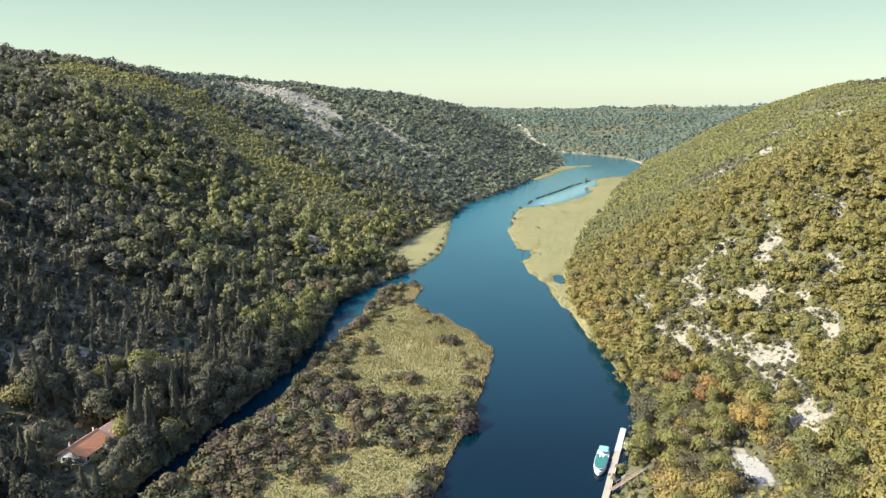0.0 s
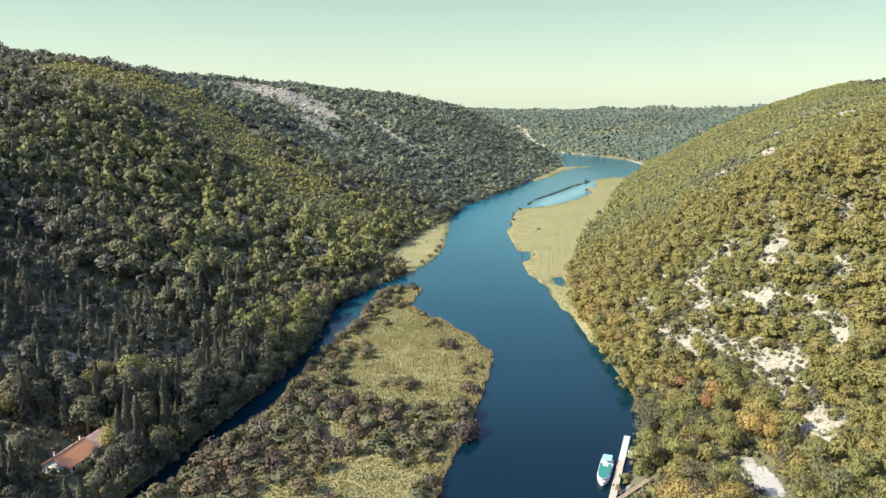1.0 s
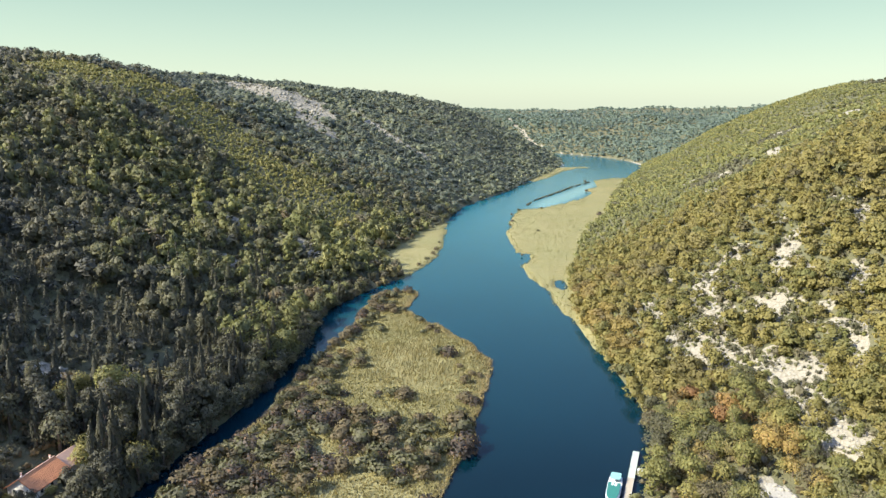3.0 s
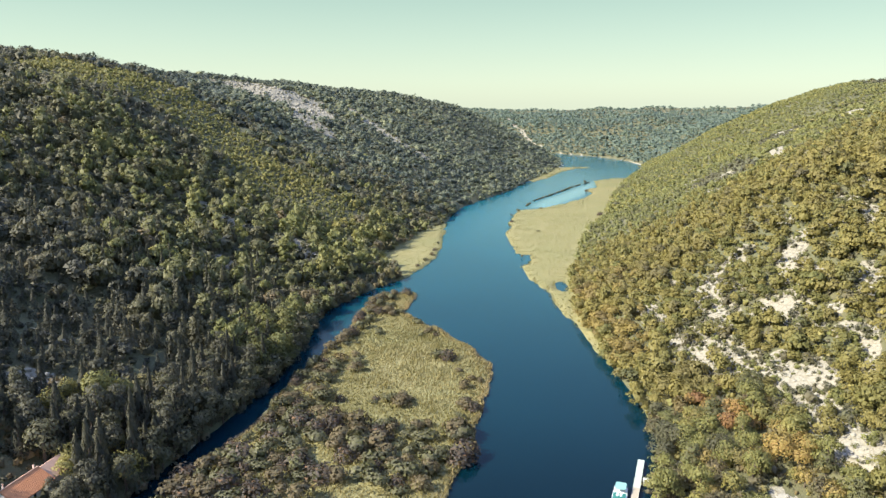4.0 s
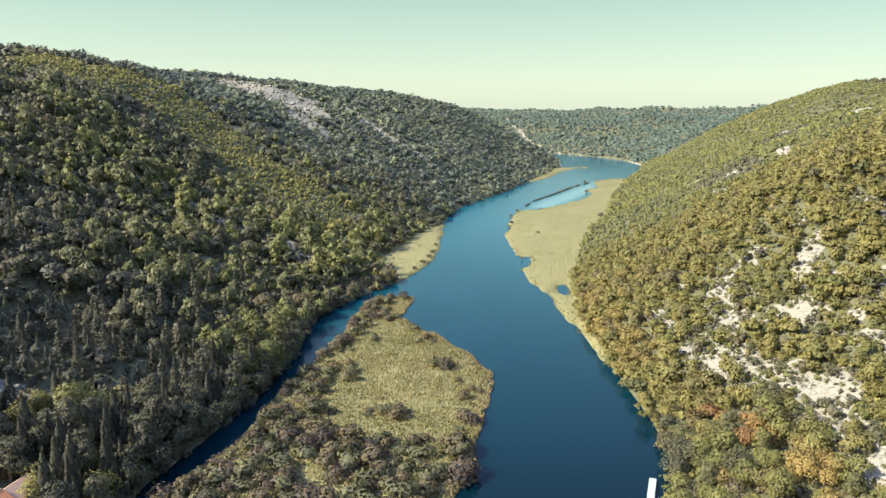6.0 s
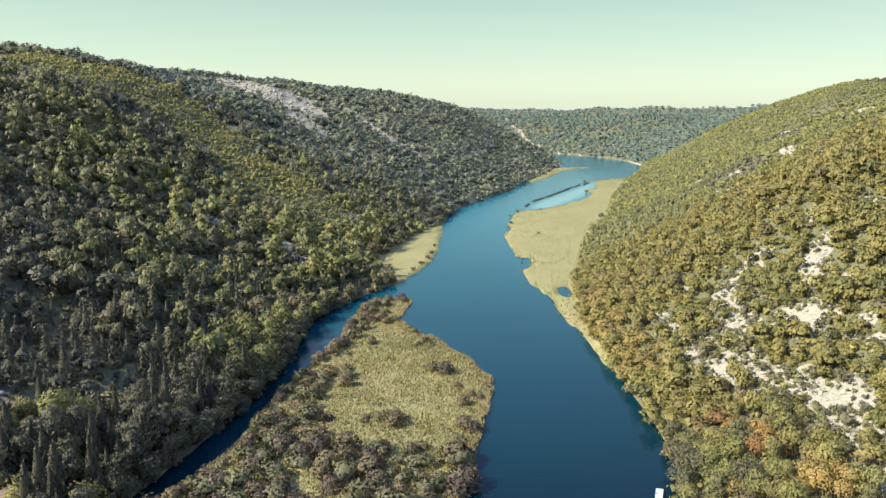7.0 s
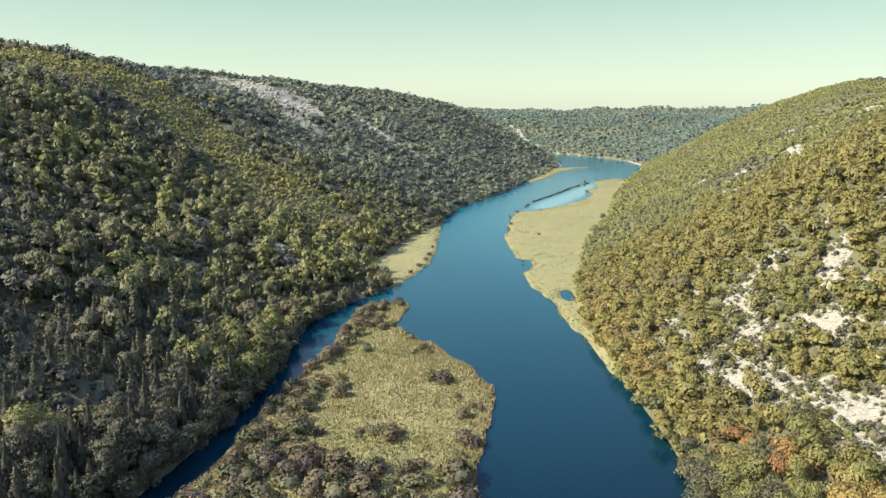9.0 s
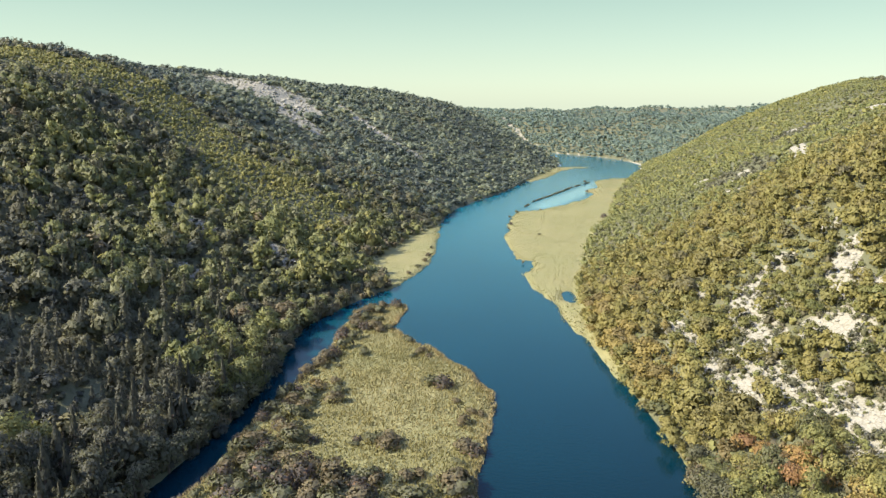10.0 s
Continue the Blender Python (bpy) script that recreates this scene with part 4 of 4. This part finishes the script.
BUSH_SORTS = {   # crown tint, label
    "twiggy": (1.0, "leafless purple-grey bush on the reedy island"),
    "olive": (0.14, "olive-green bush on the reedy island"),
    "brown": (0.56, "brown autumn bush on the reedy island"),
    "russet": (0.62, "russet thicket bush on the reedy island"),
}


def make_bush(sort, rng):
    tint, label = BUSH_SORTS[sort]
    bush = new("bush")
    n = 260
    part("stem_clump", limb_mesh(rng, 1.6, 0.2, 1.2, 3, 4), BARK, bush)
    pair = leaves(rng, n, 1.5, 1.9, 8, 3.0 * 1.5 / math.sqrt(n)) if sort != "twiggy" else bare_bush(rng, n, 1.5, 1.9, 2.6 * 1.5 / math.sqrt(n))
    pair[0][:, :, 2] = np.maximum(pair[0][:, :, 2], 0.05)
    part("foliage", leaf_mesh("foliage", pair, tint, rng, LEAF), None, bush)
    return tagged(bush, label, "bush", "bushes on the island")


# thickets standing clear in the reeds: x, y, half sizes
THICKETS = [(-16, 244, 8, 6), (-9, 223, 8, 5.5), (-25, 222, 7, 5), (-36, 228, 8, 6), (11, 256, 2.5, 3), (11, 240, 3.5, 4), (8, 220, 4.5, 6), (5, 202, 4, 5), (-3, 313, 5, 3),
            (3, 285, 2.5, 4), (8, 271, 2.5, 3), (14, 262, 2.5, 2.5), (-22, 343, 4, 5), (-8, 329, 3, 4), (-5, 203, 9, 6), (-21, 207, 8, 5), (-30, 370, 6, 6)]


def bushes():
    rng = np.random.default_rng(41)
    models = {}
    x, y, rng = scatter(-90, 22, 156, 382, 4.3, 42)
    wx_, wy_ = wobble(x, y)
    d = signed(ISLAND, wx_, wy_)
    west = away(ISLAND[2:12], wx_, wy_)
    clump = fbm(x, y, 20, 61, 3)
    low = np.clip((262 - y) / 60, 0, 1)
    p = 0.85 * np.exp(-(west / np.interp(y, [200, 260, 320, 370], [26, 15, 9, 8])) ** 2) + low * np.clip((clump - 0.47) * 6, 0, 1) * 0.55
    for cx, cy, rx, ry in THICKETS:
        p = p + 0.95 * (((x - cx) / rx) ** 2 + ((y - cy) / ry) ** 2 < 1)
    p = p * (1 - 0.85 * np.clip(1.5 - np.hypot((x - 3) / 14, (y - 238) / 58), 0, 1) * (p < 0.9))
    pick = np.flatnonzero((d > 1.5) & (rng.uniform(0, 1, len(x)) < p))
    for i in pick:
        u = rng.uniform()
        sort = "twiggy" if u < 0.26 else "olive" if u < 0.66 else "brown" if u < 0.985 else "russet"
        if west[i] < 8 and u > 0.25:
            sort = "brown" if u < 0.6 else "olive"
        s = rng.uniform(1.1, 2.9) * (1.2 if low[i] > 0.5 else 0.95)
        m = Matrix.LocRotScale((x[i], y[i], 0.55), Euler((0, 0, rng.uniform(0, 6.283))), (s, s, s * rng.uniform(0.7, 1.05)))
        if sort not in models:
            models[sort] = make_bush(sort, rng)
            models[sort].matrix_basis = m
        else:
            copy_thing(models[sort], Matrix()).matrix_basis = m
    # a few dark bushes on the far reed beds
    for bx, by, s, sort in ((64, 606, 1.3, "twiggy"), (67, 640, 1.1, "brown"), (76, 664, 1.6, "olive"), (60, 585, 1.0, "brown"), (148, 640, 2.2, "twiggy"),
                            (100, 680, 1.0, "brown"), (80, 560, 0.9, "olive"), (56, 470, 0.8, "brown"), (-4, 474, 1.4, "brown"), (-8, 458, 1.3, "olive"),
                            (-2, 490, 1.4, "twiggy"), (-13, 442, 1.2, "brown"), (0, 514, 1.0, "olive"), (190, 905, 1.8, "brown"), (172, 812, 1.6, "twiggy")):
        b = copy_thing(models[sort], Matrix())
        b.matrix_basis = Matrix.LocRotScale((bx, by, 0.5), Euler((0, 0, bx)), (s, s, s))
        tagged(b, "dark bush on a straw-coloured reed bed", group="bushes on the reed beds")


bushes()


# ---- boulders on the bare slopes ----
def boulders():
    x, y, rng = scatter(85, 230, 140, 400, 1.6, 81)
    cx, cy, _ = scatter(-300, -10, 760, 960, 3.4, 82)
    lx, ly, _ = scatter(-145, -60, 195, 440, 1.7, 84)
    x, y = np.concatenate([x, cx, lx]), np.concatenate([y, cy, ly])
    ok = (bare(x, y) > np.where(x < 0, 0.6, 0.48)) & (signed(VALLEY, x, y) < -4)
    x, y = x[ok], y[ok]
    z = height(x, y)
    bm = bmesh.new()
    bmesh.ops.create_icosphere(bm, subdivisions=1, radius=1)
    base = np.array([v.co[:] for v in bm.verts])
    faces = np.array([[v.index for v in f.verts] for f in bm.faces])
    bm.free()
    n = len(x)
    s = (0.22 + 1.0 * rng.uniform(0, 1, n) ** 4) * np.where(x > 0, 0.9, np.where(y > 600, 2.2, 1.1))
    jit = rng.uniform(0.6, 1.25, (n, len(base), 1))
    v = base[None] * jit * s[:, None, None] * np.array([1.1, 1.0, 0.65]) + np.stack([x, y, z + 0.1], 1)[:, None]
    f = (faces[None] + (np.arange(n) * len(base))[:, None, None]).reshape(-1, 3)
    me = link("boulders", v.reshape(-1, 3), f, [ROCK], 3)
    tagged(new("boulders", me), "pale limestone boulders on the scree slopes and brow", "rocks", kind="stuff")


ROCK = plain("limestone", (0.25, 0.235, 0.18), 0.9, 0.3, 0.8, relief=0.05)
boulders()


# ---- boxes and panels ----
def box_bm(bm, lo, hi, bevel=0.0, m=None):
    r = bmesh.ops.create_cube(bm, size=1)
    vs = r["verts"]
    c = [(a + b) / 2 for a, b in zip(lo, hi)]
    for v in vs:
        v.co = Vector([c[k] + v.co[k] * (hi[k] - lo[k]) for k in range(3)])
        if m:
            v.co = m @ v.co
    if bevel:
        es = list({e for v in vs for e in v.link_edges})
        bmesh.ops.bevel(bm, geom=es, offset=bevel, segments=1, affect="EDGES")
    return bm


def block(lo, hi, bevel=0.0, m=None):
    return box_bm(bmesh.new(), lo, hi, bevel, m)


# ---- gravel yard above the landing ----
def gravel_yard():
    rng = np.random.default_rng(97)
    bm = bmesh.new()
    c = bm.verts.new((85.8, 170.5, 6.14))
    rings = []
    for r in (0.4, 0.75, 1.0):
        ring = []
        for k in range(36):
            a = k * 6.2832 / 36
            q = r * (1 + (0.22 * (vnoise(np.array([k * 0.7]), np.array([3.3]), 5)[0] - 0.5) if r == 1.0 else 0))
            ring.append(bm.verts.new((85.8 + 3.5 * q * math.cos(a), 170.5 + 9.4 * q * math.sin(a), 6.0 + (0.13 if r < 1 else -0.05) + rng.uniform(-0.02, 0.02))))
        rings.append(ring)
    for k in range(36):
        bm.faces.new((c, rings[0][k], rings[0][(k + 1) % 36]))
        for a, b in zip(rings, rings[1:]):
            bm.faces.new((a[k], b[k], b[(k + 1) % 36], a[(k + 1) % 36]))
    me = bpy.data.meshes.new("gravel_yard")
    bm.to_mesh(me)
    bm.free()
    me.materials.append(GRAVEL)
    tagged(new("gravel_yard", me), "pale gravel yard among autumn trees", "gravel yard", kind="structure")


GRAVEL = plain("pale_gravel", (0.27, 0.258, 0.205), 0.95, 0.2, 0.6, relief=0.03)
gravel_yard()

# ---- house ----
def roof_material():
    m, n, l, b = material("terracotta_tiles", 0.85)
    big, fine = noise_node(n, l, 0.5), noise_node(n, l, 6.0)
    c = mix(n, l, big.outputs[0], (0.37, 0.14, 0.055), (0.52, 0.215, 0.085))
    l.new(mix(n, l, 0.5, c, ramp_out(n, l, fine.outputs[0], (0.31, 0.11, 0.045), (0.56, 0.27, 0.12))), b.inputs["Base Color"])
    tc = n.new("ShaderNodeTexCoord")
    w = n.new("ShaderNodeTexWave")
    w.bands_direction = "Y"
    w.inputs["Scale"].default_value = 1.1
    l.new(tc.outputs["Object"], w.inputs["Vector"])
    bump(n, l, w.outputs[0], 0.7, 0.08, b)
    return m


TILES = roof_material()
OLD_TILES = plain("weathered_tiles", (0.42, 0.27, 0.18), 0.9, 0.35, 0.8, relief=0.04)
PLASTER = plain("white_plaster", (0.72, 0.68, 0.60), 0.9, 0.15, 0.6)
WOODEN = plain("weathered_wood", (0.24, 0.185, 0.125), 0.85, 0.35, 1.2)
GLASS = plain("dark_glass", (0.02, 0.025, 0.03), 0.08, 0.2, 1.0)


def slab(pts, thick):
    """A roof plane from its corners, with thickness downwards."""
    bm = bmesh.new()
    up = [bm.verts.new(p) for p in pts]
    dn = [bm.verts.new((p[0], p[1], p[2] - thick)) for p in pts]
    bm.faces.new(up)
    bm.faces.new(dn[::-1])
    k = len(pts)
    for i in range(k):
        bm.faces.new((up[i], dn[i], dn[(i + 1) % k], up[(i + 1) % k]))
    bmesh.ops.recalc_face_normals(bm, faces=bm.faces)
    return bm


def gable_body(w, y0, y1, eave, ridge):
    bm = bmesh.new()
    prof = [(-w, 0), (w, 0), (w, eave), (0, ridge), (-w, eave)]
    a = [bm.verts.new((x, y0, z)) for x, z in prof]
    b = [bm.verts.new((x, y1, z)) for x, z in prof]
    bm.faces.new(a)
    bm.faces.new(b[::-1])
    for i in range(5):
        bm.faces.new((a[i], b[i], b[(i + 1) % 5], a[(i + 1) % 5]))
    bmesh.ops.recalc_face_normals(bm, faces=bm.faces)
    return bm


def window(parent, m):
    wdw = part("window", block((-0.55, -0.06, -0.7), (0.55, 0.06, 0.7), 0.0, m), PLASTER, parent, "white window surround")
    part("pane", block((-0.42, -0.09, -0.57), (0.42, -0.065, 0.57), 0.0, m), GLASS, wdw, "dark glass")
    part("sill", block((-0.65, -0.16, -0.8), (0.65, -0.065, -0.705), 0.0, m), ROCK, wdw)


def house():
    h = new("house")
    part("wall", gable_body(4.0, 0, 11.0, 2.2, 4.7), PLASTER, h, "white plastered walls")
    part("rear_wall", gable_body(3.4, 11.02, 18.0, 2.1, 4.3), PLASTER, h, "white plastered walls")
    for s in (-1, 1):
        part("roof", slab([(0, -0.5, 5.0), (s * 4.6, -0.5, 2.15), (s * 4.6, 11.3, 2.15), (0, 11.3, 5.0)], 0.22), TILES, h, "orange terracotta tiles")
        part("rear_roof", slab([(0, 11.32, 4.6), (s * 4.0, 11.32, 2.0), (s * 4.0, 18.5, 2.0), (0, 18.5, 4.6)], 0.2), OLD_TILES, h, "faded pale tiles")
    bm = bmesh.new()
    tube(bm, (0, -0.5, 5.0), (0, 11.3, 5.0), 0.17, 0.17, 8)
    part("ridge_cap", bm, OLD_TILES, h, "pale ridge tiles")
    for x, y in ((-1.5, 2.0), (-1.2, 11.0)):
        c = part("chimney", block((x - 0.16, y - 0.16, 3.0), (x + 0.16, y + 0.16, 5.25), 0.03), PLASTER, h)
        part("chimney_cap", block((x - 0.22, y - 0.22, 5.255), (x + 0.22, y + 0.22, 5.33), 0.02), OLD_TILES, c)
    for y in (2.0, 5.2, 8.4):
        window(h, pose(4.03, y, 1.2, 0, 0, 90))
    window(h, pose(-1.9, -0.03, 1.3))
    window(h, pose(1.9, -0.03, 1.3))
    d = part("door", block((-0.5, -0.08, 0.02), (0.5, -0.01, 2.1)), WOODEN, h, "brown wooden door")
    part("handle", block((0.32, -0.13, 1.0), (0.44, -0.085, 1.06)), GLASS, d)
    h.matrix_basis = pose(-101.8, 169.5, 8.15, 0, 0, -12.5)
    tagged(h, "white plastered house with an orange terracotta gable roof among trees", "house")


house()

# ---- pier, boat and landing ----
CONCRETE = plain("pale_concrete", (0.40, 0.39, 0.34), 0.85, 0.2, 0.7)
TEAL = plain("teal_canvas", (0.17, 0.32, 0.28), 0.7, 0.15, 0.8)
GREEN = plain("green_deck", (0.025, 0.13, 0.10), 0.55, 0.3, 0.7)
WHITE = plain("white_gelcoat", (0.52, 0.54, 0.51), 0.3, 0.08, 0.6)
STEEL = plain("steel_tube", (0.5, 0.5, 0.5), 0.35, 0.1, 2.0, 1.0)
RUBBER = plain("black_rubber", (0.02, 0.02, 0.02), 0.8, 0.2, 2.0)


DECK = plain("painted_deck", (0.30, 0.335, 0.275), 0.8, 0.15, 0.7)
TAN = plain("tan_boards", (0.29, 0.255, 0.185), 0.9, 0.3, 0.9)


def pier():
    p = new("pier")
    L = 62.0
    part("deck", block((-0.95, -15.5, 0.45), (0.95, 0, 0.8), 0.04), DECK, p, "pale green-grey deck")
    part("walkway", block((-1.0, -L, 0.42), (0.85, -15.52, 0.77), 0.04), TAN, p, "worn tan walkway")
    part("kerb", block((0.75, -L, 0.775), (0.85, -15.6, 0.9), 0.02), CONCRETE, p)
    for k in range(13):
        for sx in (-0.7, 0.7):
            bm = bmesh.new()
            tube(bm, (sx, -1 - 5 * k, -3.2), (sx, -1 - 5 * k, 0.449), 0.2, 0.2, 8)
            part("pile", bm, CONCRETE, p)
    for k in range(6):
        bm = bmesh.new()
        tube(bm, (-0.75, -3 - 7 * k, 0.80), (-0.75, -3 - 7 * k, 1.1), 0.12, 0.16, 8)
        part("bollard", bm, STEEL, p)
    p.matrix_basis = pose(58.6, 204.4, 0, 0, 0, -20.8)
    tagged(p, "long narrow pale concrete pier on piles along the bank", "pier")
    # a small white locker beside the pier's root
    k = new("locker")
    part("body", block((-0.7, -0.5, 0), (0.7, 0.5, 1.1), 0.04), WHITE, k)
    part("lid", block((-0.75, -0.55, 1.105), (0.75, 0.55, 1.2), 0.03), WHITE, k)
    part("foot", block((-0.6, -0.4, -3.0), (0.6, 0.4, -0.002)), CONCRETE, k)
    k.matrix_basis = pose(56.2, 192.2, 0.8, 0, 0, -20.8)
    tagged(k, "small white locker beside the pier", "locker")


pier()


def hull_bm(L, W, H, blunt=0.45):
    bm = bmesh.new()
    rings = []
    for i in range(21):
        t = math.sin(i / 20 * math.pi / 2)
        w = W / 2 * math.sqrt(max(0, 1 - max(0, (t - blunt) / (1 - blunt)) ** 2.3)) * (0.90 + 0.10 * min(1, t * 4))
        sheer = H * (1 + 0.25 * max(0, t - 0.5))
        y = -L / 2 + t * L
        w = max(w, 0.05)
        rings.append([bm.verts.new(q) for q in ((-w, y, sheer), (-w * 0.92, y, 0.15), (-w * 0.4, y, -0.5), (w * 0.4, y, -0.5), (w * 0.92, y, 0.15), (w, y, sheer))])
    for a, b in zip(rings, rings[1:]):
        for k in range(5):
            bm.faces.new((a[k], a[k + 1], b[k + 1], b[k]))
        bm.faces.new((a[5], a[0], b[0], b[5]))
    bm.faces.new(rings[0])
    bm.faces.new(rings[-1][::-1])
    bmesh.ops.recalc_face_normals(bm, faces=bm.faces)
    return bm


def tour_boat():
    b = new("tour_boat")
    L, W = 17.0, 4.7
    hull = part("hull", hull_bm(L, W, 1.25, 0.62), WHITE, b, "white hull")
    part("rub_rail", block((-W / 2 - 0.06, -8.2, 0.95), (-W / 2 + 0.04, 2.0, 1.1), 0.02), RUBBER, hull)
    part("rub_rail", block((W / 2 - 0.04, -8.2, 0.95), (W / 2 + 0.06, 2.0, 1.1), 0.02), RUBBER, hull)
    # saloon with a round-nosed green roof, open awning aft, white foredeck
    part("cabin", block((-1.6, -2.2, 1.28), (1.6, 5.0, 2.4), 0.12), WHITE, b, "white saloon")
    for k in range(4):
        for s in (-1, 1):
            part("cabin_window", block((s * 1.615 - 0.02, -1.9 + 1.5 * k, 1.6), (s * 1.615 + 0.02, -0.7 + 1.5 * k, 2.15)), GLASS, b, "dark glass")
    part("windscreen", block((-1.3, 5.005, 1.6), (1.3, 5.05, 2.2)), GLASS, b, "dark glass")
    nose = [(2.0 * math.cos(a), 3.3 + 4.7 * math.sin(a)) for a in [k * math.pi / 12 for k in range(13)]]
    outline = [(2.0, -2.4)] + nose + [(-2.0, -2.4)]
    part("cabin_roof", slab([(x, y, 2.56) for x, y in outline], 0.14), GREEN, b, "dark green roof")
    part("roof_rim", slab([(x * 1.07, 0.6 + (y - 0.6) * 1.04, 2.41) for x, y in outline], 0.08), WHITE, b)
    ends = [k * math.pi / 8 for k in range(9)]
    cloth = [(1.75 - 0.6 + 0.6 * math.cos(a), -4.8 + 0.6 * math.sin(a)) for a in ends[:5]] + [(-1.15 + 0.6 * math.cos(a), -4.8 + 0.6 * math.sin(a)) for a in ends[4:]]
    cloth = cloth + [(-x, -12.8 - y) for x, y in cloth]
    aw = part("awning", slab([(x, y, 2.87) for x, y in cloth], 0.1), TEAL, b, "pale teal awning")
    for y in (-7.8, -6.15, -4.5):
        part("awning_bow", block((-1.57, y - 0.05, 2.68), (1.57, y + 0.05, 2.745)), STEEL, aw)
        for x in (-1.45, 1.45):
            bm = bmesh.new()
            tube(bm, (x, y, 1.2), (x, y, 2.75), 0.05, 0.05, 6)
            part("awning_post", bm, STEEL, b)
    part("helm_stand", block((-0.5, -2.9, 1.25), (0.5, -2.4, 2.5), 0.06), WHITE, b, "white helm stand")
    for x, y in ((-1.05, -3.9), (1.05, -3.9), (-1.05, -3.1), (1.05, -3.1), (0.0, -4.2)):
        bench = part("bench", block((x - 0.4, y - 0.28, 1.7), (x + 0.4, y + 0.28, 1.95), 0.08), WHITE, b, "white bench")
        part("foot", block((x - 0.3, y - 0.18, 1.25), (x + 0.3, y + 0.18, 1.699)), STEEL, bench)
    for x, y in ((-0.55, -1.6), (0.55, -1.6), (-0.55, -0.7), (0.55, -0.7)):
        bm = bmesh.new()
        tube(bm, (x, y, 2.561), (x, y, 2.72), 0.42, 0.40, 12)
        part("liferaft", bm, WHITE, b, "white round liferaft")
    for s in (-1, 1):
        bm = bmesh.new()
        tube(bm, (s * 2.1, -7.6, 2.0), (s * 2.1, 1.5, 2.0), 0.03, 0.03, 5)
        for k in range(6):
            tube(bm, (s * 2.1, -7.5 + 1.75 * k, 1.2), (s * 2.1, -7.5 + 1.75 * k, 2.0), 0.03, 0.03, 5)
        part("guard_rail", bm, STEEL, b)
    part("foredeck_hatch", block((-0.45, 7.45, 1.3), (0.45, 7.95, 1.5), 0.06), WHITE, b)
    for k in range(3):
        bm = bmesh.new()
        bmesh.ops.create_uvsphere(bm, u_segments=10, v_segments=6, radius=0.28, matrix=Matrix.Translation((-2.55, -5 + 4.5 * k, 0.6)))
        part("fender", bm, RUBBER, b)
    b.matrix_basis = pose(46.6, 183.4, 0.1, 0, 0, 160) @ Matrix.Scale(0.8, 4)
    tagged(b, "moored tour boat with white hull, green upper deck and teal awning", "boat")


tour_boat()


def ramp_way():
    r = new("gangway")
    L = 13.0
    for k in range(26):
        part("plank", block((-0.55, k * 0.5, 1.2 + k * 0.07), (0.55, k * 0.5 + 0.44, 1.28 + k * 0.07)), WOODEN, r)
    for s in (-0.52, 0.52):
        bm = bmesh.new()
        tube(bm, (s, 0, 2.2), (s, L, 2.2 + 1.8), 0.06, 0.06, 6)
        tube(bm, (s, 0, 1.15), (s, L, 1.15 + 1.8), 0.1, 0.1, 6)
        part("rail", bm, WOODEN, r)
        for k in range(6):
            bm = bmesh.new()
            tube(bm, (s, 0.2 + 2.5 * k, -1.0), (s, 0.2 + 2.5 * k, 2.2 + 0.35 * k), 0.07, 0.07, 6)
            part("post", bm, WOODEN, r)
    r.matrix_basis = pose(45.8, 168.3, -0.3, 0, 0, -56)
    tagged(r, "wooden plank gangway with handrails from pier to bank", "gangway")


ramp_way()


# ---- floating reed rafts and the far landing boat ----
def rafts():
    rng = np.random.default_rng(91)
    line = [(84, 690), (100, 738), (118, 770), (133, 797), (150, 830), (166, 862), (184, 890), (200, 915)]
    for (x0, y0), (x1, y1), f in zip(line, line[1:], (0.35, 0.8, 0.85, 0.9, 0.85, 0.5, 0.6)):
        raft = new("reed_raft")
        L = math.hypot(x1 - x0, y1 - y0) * f
        n = int(L * 7)
        p = np.stack([rng.normal(0, 0.6, n), rng.uniform(-L / 2, L / 2, n), rng.uniform(0.2, 0.8, n)], 1)
        d = np.stack([rng.normal(0, 0.6, n), rng.normal(0, 0.4, n), np.full(n, 0.8)], 1)
        part("reed_clump", leaf_mesh("reed_clump", sprays(rng, p, d, 1.0), 0.10, rng, LEAF), None, raft)["kind"] = "stuff"
        part("peat_base", block((-0.9, -L / 2, -0.3), (0.9, L / 2, 0.2), 0.15), BARK, raft)
        raft.matrix_basis = Matrix.Translation(((x0 + x1) / 2, (y0 + y1) / 2, 0)) @ pose(0, 0, 0, 0, 0, -math.degrees(math.atan2(x1 - x0, y1 - y0)))
        tagged(raft, "dark green floating raft of reeds in a row", "reed raft", "row of floating reed rafts")


rafts()


def far_boat():
    b = new("motorboat")
    part("hull", hull_bm(13.0, 4.0, 1.2), WHITE, b, "white hull")
    part("cabin", block((-1.5, -3.5, 1.2), (1.5, 2.5, 3.1), 0.1), WHITE, b)
    part("windows", block((-1.52, -3.0, 2.0), (1.52, 2.0, 2.6)), GLASS, b, "dark glass band")
    b.matrix_basis = pose(200, 1150, 0.1, 0, 0, 70)
    tagged(b, "distant white motorboat moored by the reeds", "boat")


far_boat()
